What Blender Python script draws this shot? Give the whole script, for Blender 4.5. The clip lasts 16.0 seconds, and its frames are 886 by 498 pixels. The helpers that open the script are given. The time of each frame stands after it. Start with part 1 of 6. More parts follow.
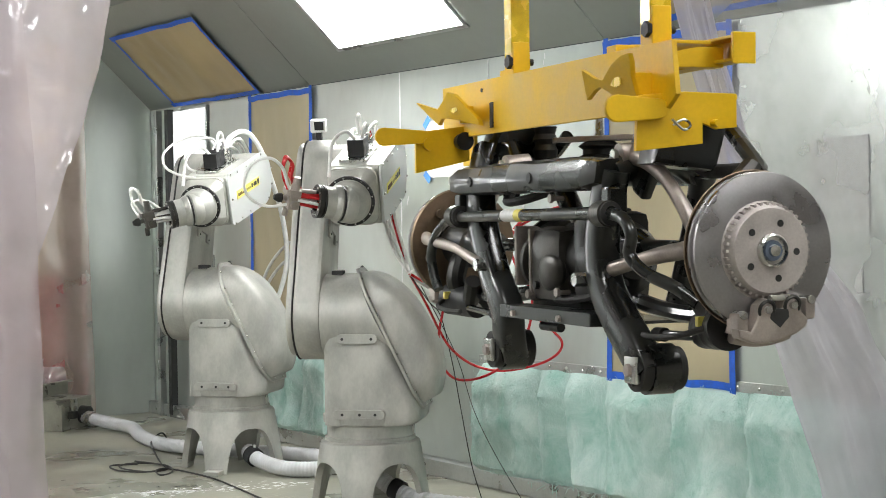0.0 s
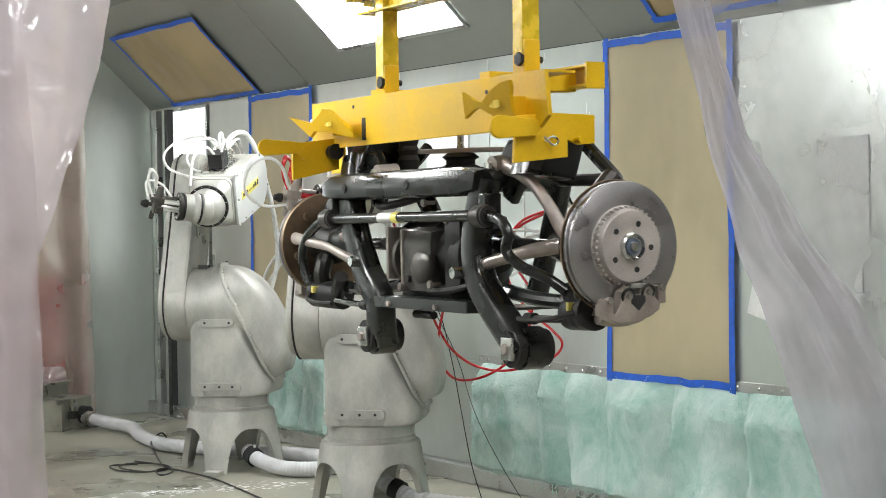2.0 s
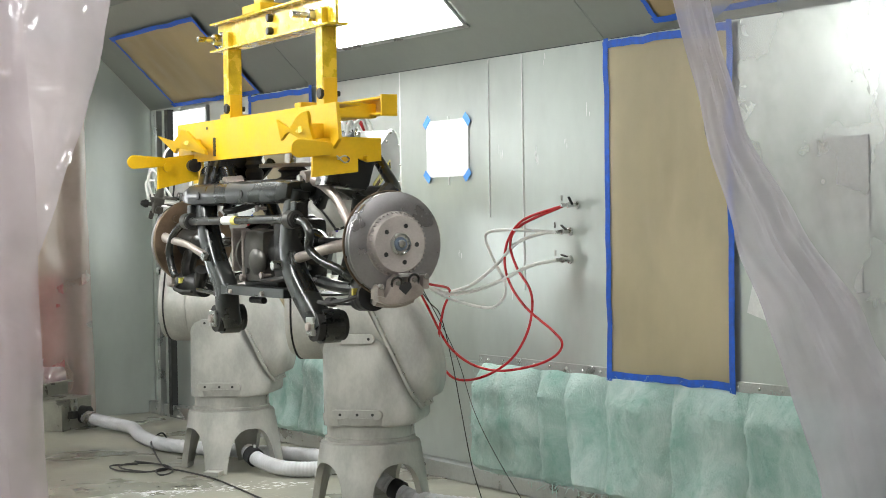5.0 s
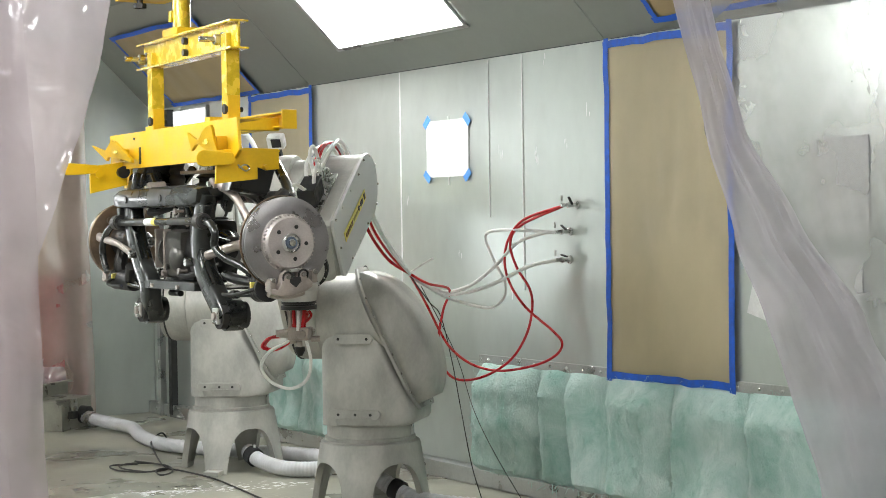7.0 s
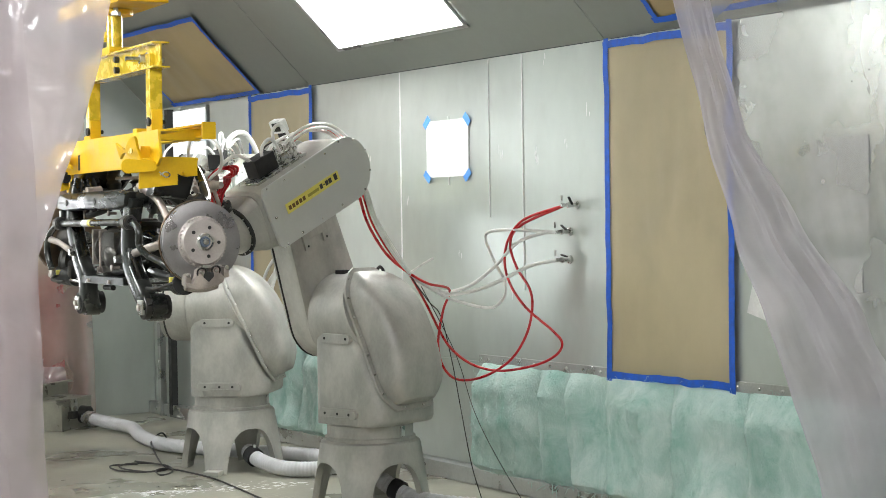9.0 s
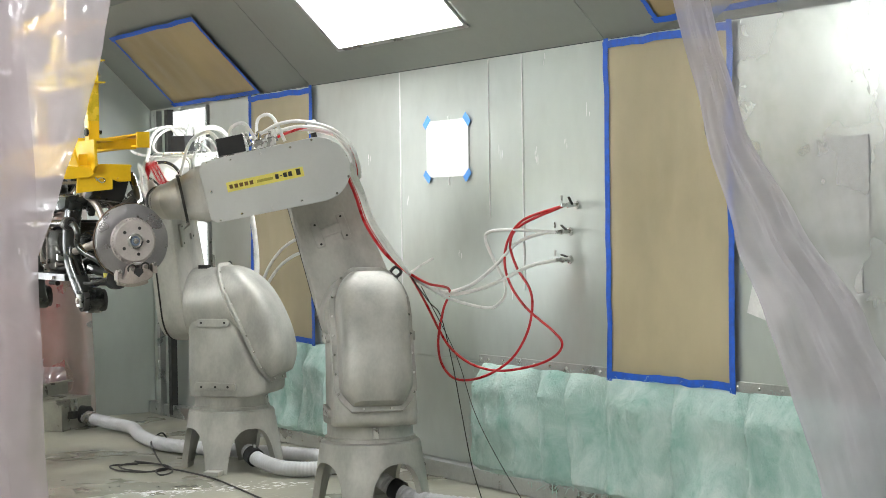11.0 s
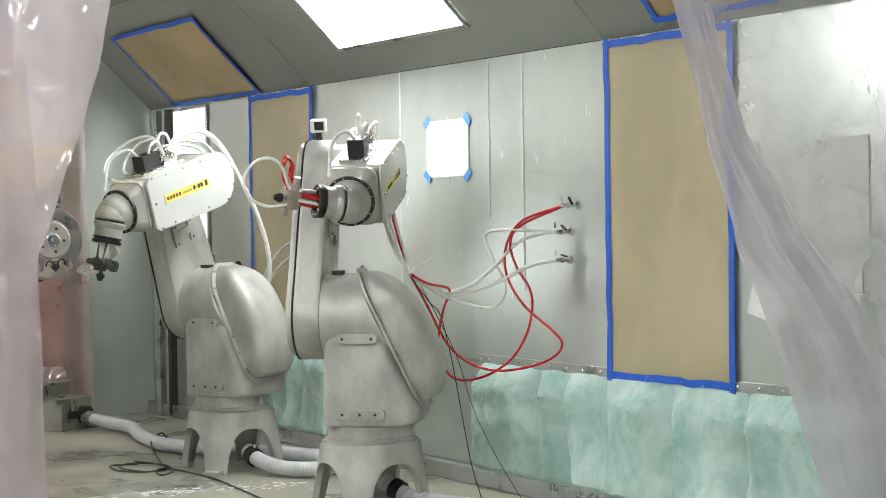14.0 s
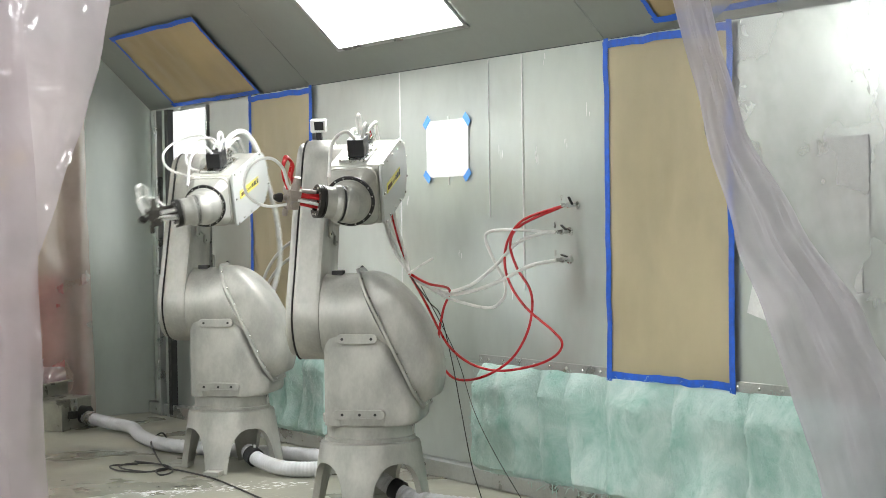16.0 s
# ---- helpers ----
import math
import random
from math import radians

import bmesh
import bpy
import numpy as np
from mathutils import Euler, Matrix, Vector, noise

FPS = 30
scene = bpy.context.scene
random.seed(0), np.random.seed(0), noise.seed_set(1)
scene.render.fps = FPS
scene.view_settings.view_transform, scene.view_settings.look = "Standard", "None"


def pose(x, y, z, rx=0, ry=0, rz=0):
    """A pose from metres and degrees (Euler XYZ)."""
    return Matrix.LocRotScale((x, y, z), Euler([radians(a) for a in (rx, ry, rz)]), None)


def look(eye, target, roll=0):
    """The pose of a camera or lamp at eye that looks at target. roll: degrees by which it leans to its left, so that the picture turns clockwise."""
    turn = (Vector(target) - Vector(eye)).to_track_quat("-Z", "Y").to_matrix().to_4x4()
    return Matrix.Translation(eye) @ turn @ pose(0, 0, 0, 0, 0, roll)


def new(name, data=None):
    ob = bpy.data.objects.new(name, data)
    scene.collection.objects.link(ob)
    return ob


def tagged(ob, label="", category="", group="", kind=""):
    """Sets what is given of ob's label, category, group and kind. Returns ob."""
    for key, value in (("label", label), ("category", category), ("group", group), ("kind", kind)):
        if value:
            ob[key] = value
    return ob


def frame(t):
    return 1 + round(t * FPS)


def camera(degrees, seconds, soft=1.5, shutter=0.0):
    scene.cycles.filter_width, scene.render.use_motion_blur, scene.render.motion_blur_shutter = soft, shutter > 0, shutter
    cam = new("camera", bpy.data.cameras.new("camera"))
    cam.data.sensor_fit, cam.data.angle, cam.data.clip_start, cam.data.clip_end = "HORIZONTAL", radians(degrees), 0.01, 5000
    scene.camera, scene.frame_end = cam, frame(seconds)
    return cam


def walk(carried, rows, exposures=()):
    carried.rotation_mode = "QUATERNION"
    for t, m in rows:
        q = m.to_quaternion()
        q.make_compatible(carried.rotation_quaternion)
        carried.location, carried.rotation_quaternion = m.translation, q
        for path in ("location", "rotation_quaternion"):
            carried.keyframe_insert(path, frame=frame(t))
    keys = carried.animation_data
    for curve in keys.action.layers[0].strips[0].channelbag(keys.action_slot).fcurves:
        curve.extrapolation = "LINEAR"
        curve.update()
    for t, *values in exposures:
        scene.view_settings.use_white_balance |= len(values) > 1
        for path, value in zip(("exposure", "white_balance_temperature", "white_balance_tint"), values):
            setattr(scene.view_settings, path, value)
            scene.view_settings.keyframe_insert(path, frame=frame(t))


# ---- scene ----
cam = camera(30.0, 16.0, soft=0.6, shutter=0.4)
AIM = (5.4848, 8.3597, 1.3224)
walk(cam, [(0.0, look((0, 0, 1.5), AIM, -0.854)), (16.0, look((0, 0, 1.5), AIM, -0.854))])

# ---- world and light ----
scene.view_settings.exposure = 0.0
world = bpy.data.worlds.new("world")
world.use_nodes = True
world.node_tree.nodes["Background"].inputs[0].default_value = (0.75, 0.8, 0.85, 1)
world.node_tree.nodes["Background"].inputs[1].default_value = 0.15
scene.world = world

# ---- materials ----


def mat(name, color, rough=0.5, metal=0.0, scale=8.0, vary=0.15, bump=0.0, stretch=(1, 1, 1), rough_vary=0.15, coat=0.0, fine=0.08):
    """A surface with stains at one scale and grain at a finer one."""
    m = bpy.data.materials.new(name)
    m.use_nodes = True
    nt = m.node_tree
    n, ln = nt.nodes, nt.links
    bs = n["Principled BSDF"]
    tc = n.new("ShaderNodeTexCoord")
    mp = n.new("ShaderNodeMapping")
    mp.inputs["Scale"].default_value = stretch
    ln.new(tc.outputs["Object"], mp.inputs["Vector"])
    big, small = n.new("ShaderNodeTexNoise"), n.new("ShaderNodeTexNoise")
    big.inputs["Scale"].default_value, small.inputs["Scale"].default_value = scale, scale * 14
    big.inputs["Detail"].default_value, small.inputs["Detail"].default_value = 5, 3
    for q in (big, small):
        ln.new(mp.outputs["Vector"], q.inputs["Vector"])
    info = n.new("ShaderNodeObjectInfo")
    r1, r2, add = n.new("ShaderNodeMapRange"), n.new("ShaderNodeMapRange"), n.new("ShaderNodeMath")
    r1.interpolation_type = "SMOOTHERSTEP"
    for r, amount in ((r1, vary), (r2, fine)):
        r.inputs["From Min"].default_value, r.inputs["From Max"].default_value = 0.22, 0.78
        r.inputs["To Min"].default_value, r.inputs["To Max"].default_value = -amount, amount
    ln.new(big.outputs["Fac"], r1.inputs["Value"])
    ln.new(small.outputs["Fac"], r2.inputs["Value"])
    ln.new(r1.outputs["Result"], add.inputs[0])
    ln.new(r2.outputs["Result"], add.inputs[1])
    one = n.new("ShaderNodeMath")
    one.inputs[1].default_value = 1.0
    ln.new(add.outputs[0], one.inputs[0])
    mul = n.new("ShaderNodeVectorMath")
    mul.operation = "SCALE"
    mul.inputs[0].default_value = color[:3]
    ln.new(one.outputs[0], mul.inputs["Scale"])
    ln.new(mul.outputs[0], bs.inputs["Base Color"])
    rr = n.new("ShaderNodeMapRange")
    rr.interpolation_type = "SMOOTHERSTEP"
    rr.inputs["From Min"].default_value, rr.inputs["From Max"].default_value = 0.22, 0.78
    rr.inputs["To Min"].default_value, rr.inputs["To Max"].default_value = max(0.03, rough - rough_vary), min(1, rough + rough_vary)
    ln.new(big.outputs["Fac"], rr.inputs["Value"])
    ln.new(rr.outputs["Result"], bs.inputs["Roughness"])
    bs.inputs["Metallic"].default_value = metal
    bs.inputs["Coat Weight"].default_value = coat
    if bump:
        b = n.new("ShaderNodeBump")
        b.inputs["Strength"].default_value, b.inputs["Distance"].default_value = bump, 0.01
        ln.new(add.outputs[0], b.inputs["Height"])
        ln.new(b.outputs["Normal"], bs.inputs["Normal"])
    return m


def fibre_mat(name, pale, deep):
    """Fluffy fibre: pale tufts over deeper green, with a hanging grain."""
    m = mat(name, pale, 0.95, 0, 9, 0.0, 0.55, (1.2, 1.2, 0.5), fine=0.22)
    n, ln = m.node_tree.nodes, m.node_tree.links
    tc, mp, a, r, mix = (n.new("ShaderNode" + k) for k in ("TexCoord", "Mapping", "TexNoise", "MapRange", "Mix"))
    mp.inputs["Scale"].default_value = (1, 1, 0.75)
    a.inputs["Scale"].default_value, a.inputs["Detail"].default_value, a.inputs["Roughness"].default_value = 5.0, 9, 0.68
    a.inputs["Distortion"].default_value = 0.7
    ln.new(tc.outputs["Object"], mp.inputs["Vector"])
    ln.new(mp.outputs["Vector"], a.inputs["Vector"])
    r.inputs["From Min"].default_value, r.inputs["From Max"].default_value = 0.34, 0.66
    ln.new(a.outputs["Fac"], r.inputs["Value"])
    mix.data_type = "RGBA"
    mix.inputs[6].default_value, mix.inputs[7].default_value = (*deep, 1), (*pale, 1)
    ln.new(r.outputs["Result"], mix.inputs["Factor"])
    ln.new(mix.outputs[2], n["Principled BSDF"].inputs["Base Color"])
    return m


def glow(name, color, strength):
    m = bpy.data.materials.new(name)
    m.use_nodes = True
    bs = m.node_tree.nodes["Principled BSDF"]
    bs.inputs["Base Color"].default_value = (*color, 1)
    bs.inputs["Emission Color"].default_value = (*color, 1)
    bs.inputs["Emission Strength"].default_value = strength
    return m


def film(name, tint, clear, gloss, crease=0.25):
    """Thin plastic sheet: part clear, part milky, with a sheen."""
    m = bpy.data.materials.new(name)
    m.use_nodes = True
    nt = m.node_tree
    n, ln = nt.nodes, nt.links
    n.remove(n["Principled BSDF"])
    out = n["Material Output"]
    tr, tl, df, gl = (n.new("ShaderNodeBsdf" + k) for k in ("Transparent", "Translucent", "Diffuse", "Glossy"))
    tr.inputs[0].default_value = (0.95, 0.93, 0.94, 1)
    for q in (tl, df):
        q.inputs[0].default_value = (*tint, 1)
    gl.inputs["Roughness"].default_value = 0.12
    a, b, c = (n.new("ShaderNodeMixShader") for _ in range(3))
    a.inputs[0].default_value = 0.45
    ln.new(tl.outputs[0], a.inputs[1])
    ln.new(df.outputs[0], a.inputs[2])
    tc, nz = n.new("ShaderNodeTexCoord"), n.new("ShaderNodeTexNoise")
    nz.inputs["Scale"].default_value = 3.0
    nz.inputs["Detail"].default_value = 4
    ln.new(tc.outputs["Object"], nz.inputs["Vector"])
    r = n.new("ShaderNodeMapRange")
    r.interpolation_type = "SMOOTHERSTEP"
    r.inputs["From Min"].default_value, r.inputs["From Max"].default_value = 0.2, 0.8
    r.inputs["To Min"].default_value, r.inputs["To Max"].default_value = 1 - clear - 0.08, 1 - clear + 0.08
    ln.new(nz.outputs["Fac"], r.inputs["Value"])
    ln.new(r.outputs["Result"], b.inputs[0])
    ln.new(tr.outputs[0], b.inputs[1])
    ln.new(a.outputs[0], b.inputs[2])
    bp = n.new("ShaderNodeBump")
    bp.inputs["Strength"].default_value, bp.inputs["Distance"].default_value = crease, 0.03
    n2 = n.new("ShaderNodeTexNoise")
    n2.inputs["Scale"].default_value = 5.0
    n2.inputs["Distortion"].default_value = 1.2
    ln.new(tc.outputs["Object"], n2.inputs["Vector"])
    ln.new(n2.outputs["Fac"], bp.inputs["Height"])
    ln.new(bp.outputs["Normal"], gl.inputs["Normal"])
    c.inputs[0].default_value = gloss
    ln.new(b.outputs[0], c.inputs[1])
    ln.new(gl.outputs[0], c.inputs[2])
    ln.new(c.outputs[0], out.inputs["Surface"])
    return m


GALV = mat("galvanised_sheet", (0.56, 0.60, 0.57), 0.32, 0.66, 1.1, 0.15, 0.0, (1, 1, 0.5), 0.05, fine=0.03)
SEAM = mat("pale_joint_bead", (0.8, 0.81, 0.8), 0.4, 0.0, 20, 0.08)
# wall sheet in a darker tone; the dimmer light overhead is in the colour
GALV_HIP_SHADED = mat("galvanised_hip_shaded", (0.315, 0.335, 0.305), 0.40, 0.5, 1.2, 0.06, 0.01, fine=0.02)
STEEL_TRIM = mat("steel_trim", (0.5, 0.51, 0.5), 0.35, 0.9, 6, 0.15)
CONCRETE = mat("sealed_concrete", (0.30, 0.29, 0.235), 0.38, 0, 1.3, 0.32, 0.05, rough_vary=0.2)
SHOP_WALL = mat("painted_block", (0.6, 0.58, 0.55), 0.8, 0, 2, 0.08)
PAPER = mat("masking_paper", (0.47, 0.405, 0.265), 0.5, 0, 1.7, 0.14, 0.12, (1, 1, 0.8), coat=0.05, fine=0.012)
# same masking paper; the hips' shade and warm backlight are in its colour
PAPER_SHADED = mat("masking_paper_shaded", (0.42, 0.325, 0.175), 0.5, 0, 1.7, 0.16, 0.12, (1, 1, 0.8), coat=0.05, fine=0.012)
TAPE = mat("blue_tape", (0.02, 0.12, 0.62), 0.55, 0, 30, 0.15, 0.1)
TAPE_PALE = mat("pale_blue_tape", (0.12, 0.35, 0.8), 0.6, 0, 30, 0.1)
WHITE_PAPER = mat("white_sheet", (0.85, 0.85, 0.85), 0.6, 0, 5, 0.03)
FIBRE = fibre_mat("filter_fibre", (0.66, 0.78, 0.75), (0.34, 0.56, 0.505))
ROBOT = mat("silver_robot_paint", (0.445, 0.44, 0.41), 0.52, 0.34, 5.5, 0.24, 0.03, (1, 1, 0.6), rough_vary=0.12, fine=0.06)
# robot paint made paler; strong lamp light on the panels is in the colour
ROBOT_PANEL_LIT = mat("lit_robot_panel", (0.58, 0.59, 0.58), 0.38, 0.15, 5, 0.03, rough_vary=0.03, fine=0.015)
# near-black for dark parts, and for shade painted into holes, slots and gaps
ROBOT_DARK = mat("dark_part_and_hole_shade", (0.03, 0.03, 0.03), 0.5, 0.2, 20, 0.2)
BLACK = mat("black_plastic", (0.012, 0.012, 0.013), 0.5, 0, 30, 0.2)
STEEL = mat("bright_steel", (0.6, 0.6, 0.58), 0.28, 1, 25, 0.15)
LABEL_Y = mat("yellow_label", (0.82, 0.73, 0.16), 0.4, 0, 30, 0.05)
INK_RED = mat("dark_red_ink", (0.16, 0.09, 0.02), 0.5, 0, 30, 0.1)
INK_BLK = mat("black_ink", (0.03, 0.03, 0.02), 0.5, 0, 30, 0.1)
INK_OLIVE = mat("olive_ink", (0.4, 0.35, 0.05), 0.5, 0, 30, 0.1)
HOSE_W = mat("white_hose", (0.8, 0.8, 0.78), 0.35, 0, 20, 0.05)
HOSE_R = mat("red_hose", (0.55, 0.015, 0.02), 0.35, 0, 20, 0.1)
HOSE_G = mat("grey_duct_hose", (0.56, 0.56, 0.58), 0.45, 0, 10, 0.08)
YELLOW = mat("yellow_hoist_paint", (0.76, 0.465, 0.004), 0.5, 0, 7, 0.09, 0.03, coat=0.03, fine=0.04)
YELLOW_B = mat("greasy_yellow_paint", (0.72, 0.51, 0.025), 0.22, 0.1, 25, 0.18, 0.2, coat=0.4)
IRON = mat("black_frame_paint", (0.012, 0.0135, 0.0125), 0.3, 0.0, 9, 0.4, 0.03, rough_vary=0.12, coat=0.35)
ALU = mat("cast_aluminium", (0.42, 0.37, 0.335), 0.42, 0.6, 15, 0.2, 0.08)
ALU_DARK = mat("dark_cast_housing", (0.035, 0.034, 0.032), 0.42, 0.5, 12, 0.4, 0.08)
ROTOR = mat("brake_rotor_face", (0.33, 0.32, 0.325), 0.36, 0.88, 14, 0.1, 0.02, fine=0.05)
ROTOR_HAT = mat("brake_hat", (0.49, 0.45, 0.43), 0.5, 0.55, 12, 0.15, 0.05)
RUST = mat("tarnished_shield", (0.22, 0.16, 0.11), 0.45, 0.7, 12, 0.3, 0.05)
ZINC = mat("dull_zinc", (0.55, 0.56, 0.55), 0.6, 0.3, 4, 0.08)
SMEAR = mat("chalky_smear", (0.48, 0.46, 0.40), 0.7, 0, 12, 0.25)
RUBBER = mat("rubber", (0.025, 0.024, 0.023), 0.65, 0, 20, 0.3)
HOPPER = mat("galvanised_box", (0.36, 0.35, 0.30), 0.34, 0.6, 5, 0.2, 0.02)
CASE = mat("grey_cast_case", (0.085, 0.08, 0.072), 0.42, 0.5, 12, 0.4, 0.15)
HARDBOARD = mat("hardboard", (0.30, 0.20, 0.13), 0.6, 0, 4, 0.15)
RED_FAR = mat("red_paint", (0.5, 0.02, 0.03), 0.4, 0, 4, 0.15)
FILM_L = film("milky_plastic", (0.67, 0.59, 0.635), 0.50, 0.2, 1.0)
FILM_R = film("milky_folded_plastic", (0.66, 0.635, 0.70), 0.36, 0.08, 0.5)
FILM_THIN = film("thin_plastic", (0.68, 0.68, 0.70), 0.66, 0.025, 0.05)
FILM_FAR = film("far_plastic", (0.74, 0.61, 0.56), 0.57, 0.14)
LAMP = glow("booth_lamp_lens", (0.985, 1.0, 0.985), 25.0)
LAMP_ADDED = glow("added_lamp_lens", (0.985, 1.0, 0.99), 22.0)
DAYLIT = glow("lit_window", (0.95, 0.98, 1.0), 0.72)
END_GLOW = glow("end_pane_glow", (0.95, 0.98, 1.0), 6.2)

# ---- mesh helpers ----


def box(bm, c, s, bevel=0.0, rot=None):
    m = Matrix.Translation(c) @ (rot.to_4x4() if rot else Matrix()) @ Matrix.Diagonal((*s, 1))
    g = bmesh.ops.create_cube(bm, size=1.0, matrix=m)
    if bevel:
        e = list({e for v in g["verts"] for e in v.link_edges})
        bmesh.ops.bevel(bm, geom=e, offset=bevel, segments=2, affect="EDGES", profile=0.6)
    return bm


def cyl(bm, a, b, r, r2=None, seg=24):
    a, b = Vector(a), Vector(b)
    d = b - a
    m = Matrix.Translation((a + b) / 2) @ d.to_track_quat("Z", "Y").to_matrix().to_4x4()
    bmesh.ops.create_cone(bm, cap_ends=True, segments=seg, radius1=r, radius2=r if r2 is None else r2, depth=d.length, matrix=m)
    return bm


def ball(bm, c, r, seg=20, squash=(1, 1, 1)):
    bmesh.ops.create_uvsphere(bm, u_segments=seg, v_segments=seg // 2, radius=r, matrix=Matrix.Translation(c) @ Matrix.Diagonal((*squash, 1)))
    return bm


def smooth_path(pts, n=8):
    p = [Vector(q) for q in pts]
    p = [p[0] * 2 - p[1], *p, p[-1] * 2 - p[-2]]
    out = []
    for i in range(1, len(p) - 2):
        for k in range(n):
            t = k / n
            out.append(0.5 * ((2 * p[i]) + (p[i + 1] - p[i - 1]) * t + (2 * p[i - 1] - 5 * p[i] + 4 * p[i + 1] - p[i + 2]) * t * t
                              + (3 * p[i] - p[i - 1] - 3 * p[i + 1] + p[i + 2]) * t ** 3))
    return out + [p[-2]]


def tube(bm, pts, r, seg=10, n=8, radii=None, flat=1.0, side=None, square=1.0):
    """A swept tube along a smooth path; radii(u) gives the radius; flat squeezes it across; square below 1 gives it flat sides."""
    def bent(v):
        return math.copysign(abs(v) ** square, v)
    path = smooth_path(pts, n)
    prev, rings = None, []
    last = len(path) - 1
    up = Vector((0, 0, 1)) if side is None else Vector(side)
    for i, c in enumerate(path):
        d = (path[min(i + 1, last)] - path[max(i - 1, 0)]).normalized()
        x = d.cross(up)
        if x.length < 1e-3 or (prev is not None and side is None):
            x = prev - d * prev.dot(d) if prev is not None else d.orthogonal()
        x.normalize()
        prev = x
        y = d.cross(x)
        rad = radii(i / last) if radii else r
        rings.append([bm.verts.new(c + (x * bent(math.cos(a)) * flat + y * bent(math.sin(a))) * rad) for a in (2 * math.pi * k / seg for k in range(seg))])
    for a, b in zip(rings, rings[1:]):
        for k in range(seg):
            bm.faces.new((a[k], a[(k + 1) % seg], b[(k + 1) % seg], b[k]))
    bm.faces.new(rings[0][::-1])
    bm.faces.new(rings[-1])
    return bm


def prism(bm, pts, axis, lo, hi, bevel=0.0):
    """A plate: an outline in the two other axes, from lo to hi along axis."""
    def v(p, h):
        return {"x": (h, p[0], p[1]), "y": (p[0], h, p[1]), "z": (p[0], p[1], h)}[axis]
    a = [bm.verts.new(v(p, lo)) for p in pts]
    b = [bm.verts.new(v(p, hi)) for p in pts]
    fs = [bm.faces.new(a[::-1]), bm.faces.new(b)]
    n = len(pts)
    for i in range(n):
        fs.append(bm.faces.new((a[i], a[(i + 1) % n], b[(i + 1) % n], b[i])))
    bmesh.ops.recalc_face_normals(bm, faces=fs)
    if bevel:
        es = [e for e in {e for f in fs for e in f.edges} if (e.verts[0] in a) == (e.verts[1] in a)]
        bmesh.ops.bevel(bm, geom=es, offset=bevel, segments=2, affect="EDGES", profile=0.6)
    return bm


def lathe(bm, prof, origin=(0, 0, 0), axis="z", seg=48):
    """A turned body: prof is a list of (radius, height)."""
    o = Vector(origin)
    rings = []
    for r, hgt in prof:
        ring = []
        for k in range(seg):
            a = 2 * math.pi * k / seg
            p = {"z": (r * math.cos(a), r * math.sin(a), hgt), "y": (r * math.cos(a), hgt, r * math.sin(a)), "x": (hgt, r * math.cos(a), r * math.sin(a))}[axis]
            ring.append(bm.verts.new(o + Vector(p)))
        rings.append(ring)
    for a, b in zip(rings, rings[1:]):
        for k in range(seg):
            bm.faces.new((a[k], a[(k + 1) % seg], b[(k + 1) % seg], b[k]))
    bm.faces.new(rings[0][::-1])
    bm.faces.new(rings[-1])
    bmesh.ops.recalc_face_normals(bm, faces=bm.faces[:])
    return bm


def mesh_of(name, bm, material, angle=35):
    me = bpy.data.meshes.new(name)
    bmesh.ops.recalc_face_normals(bm, faces=bm.faces[:])
    bm.faces.index_update()
    for e in bm.edges:
        if len(e.link_faces) == 2 and e.calc_face_angle(0) > radians(angle):
            e.smooth = False
    bm.faces.ensure_lookup_table()
    area = [f.calc_area() for f in bm.faces]
    for f in bm.faces:
        near = [area[g.index] for e in f.edges if e.smooth for g in e.link_faces if g is not f]
        f.smooth = bool(near) and max(near) > 0.25 * area[f.index]
    bm.to_mesh(me)
    bm.free()
    me.materials.append(material)
    return me


def part(name, bm, material, parent, label="", m=None):
    ob = new(name, mesh_of(name, bm, material))
    ob.parent = parent
    if m is not None:
        ob.matrix_basis = m
    return tagged(ob, label)


def thing(name, bm, material, label, category, group="", kind="", m=None):
    ob = new(name, mesh_of(name, bm, material) if bm is not None else None)
    if m is not None:
        ob.matrix_basis = m
    return tagged(ob, label, category, group, kind)


def B():
    return bmesh.new()


def rounded(w0, w1, h0, h1, r, n=5):
    """The outline of a rectangle with round corners."""
    out = []
    for cx, cy, a0 in ((w1 - r, h1 - r, 0), (w0 + r, h1 - r, 90), (w0 + r, h0 + r, 180), (w1 - r, h0 + r, 270)):
        for k in range(n + 1):
            a = radians(a0 + 90 * k / n)
            out.append((cx + r * math.cos(a), cy + r * math.sin(a)))
    return out

# ---- the booth and the shop round it ----
WALL_X, HIP_TOP = 5.30, (4.60, 3.076)
HIP_N = Vector((-math.sin(radians(44)), 0, -math.cos(radians(44))))
HIP_S = Vector((-math.cos(radians(44)), 0, math.sin(radians(44))))


def structure(name, bm, material, label, category):
    return thing(name, bm, material, label, category, kind="structure")


def hip_pose(y, s, proud=0.0, left=False):
    """A frame on the sloped hip: x along the booth, y up the slope, z into the room."""
    p = Vector((WALL_X, y, 2.40)) + HIP_S * s + HIP_N * proud
    m = Matrix(((0, HIP_S.x, HIP_N.x, p.x), (1, 0, 0, p.y), (0, HIP_S.z, HIP_N.z, p.z), (0, 0, 0, 1)))
    if left:
        m = Matrix.Translation((5.9, 0, 0)) @ Matrix.Diagonal((-1, 1, 1, 1)) @ m
    return m


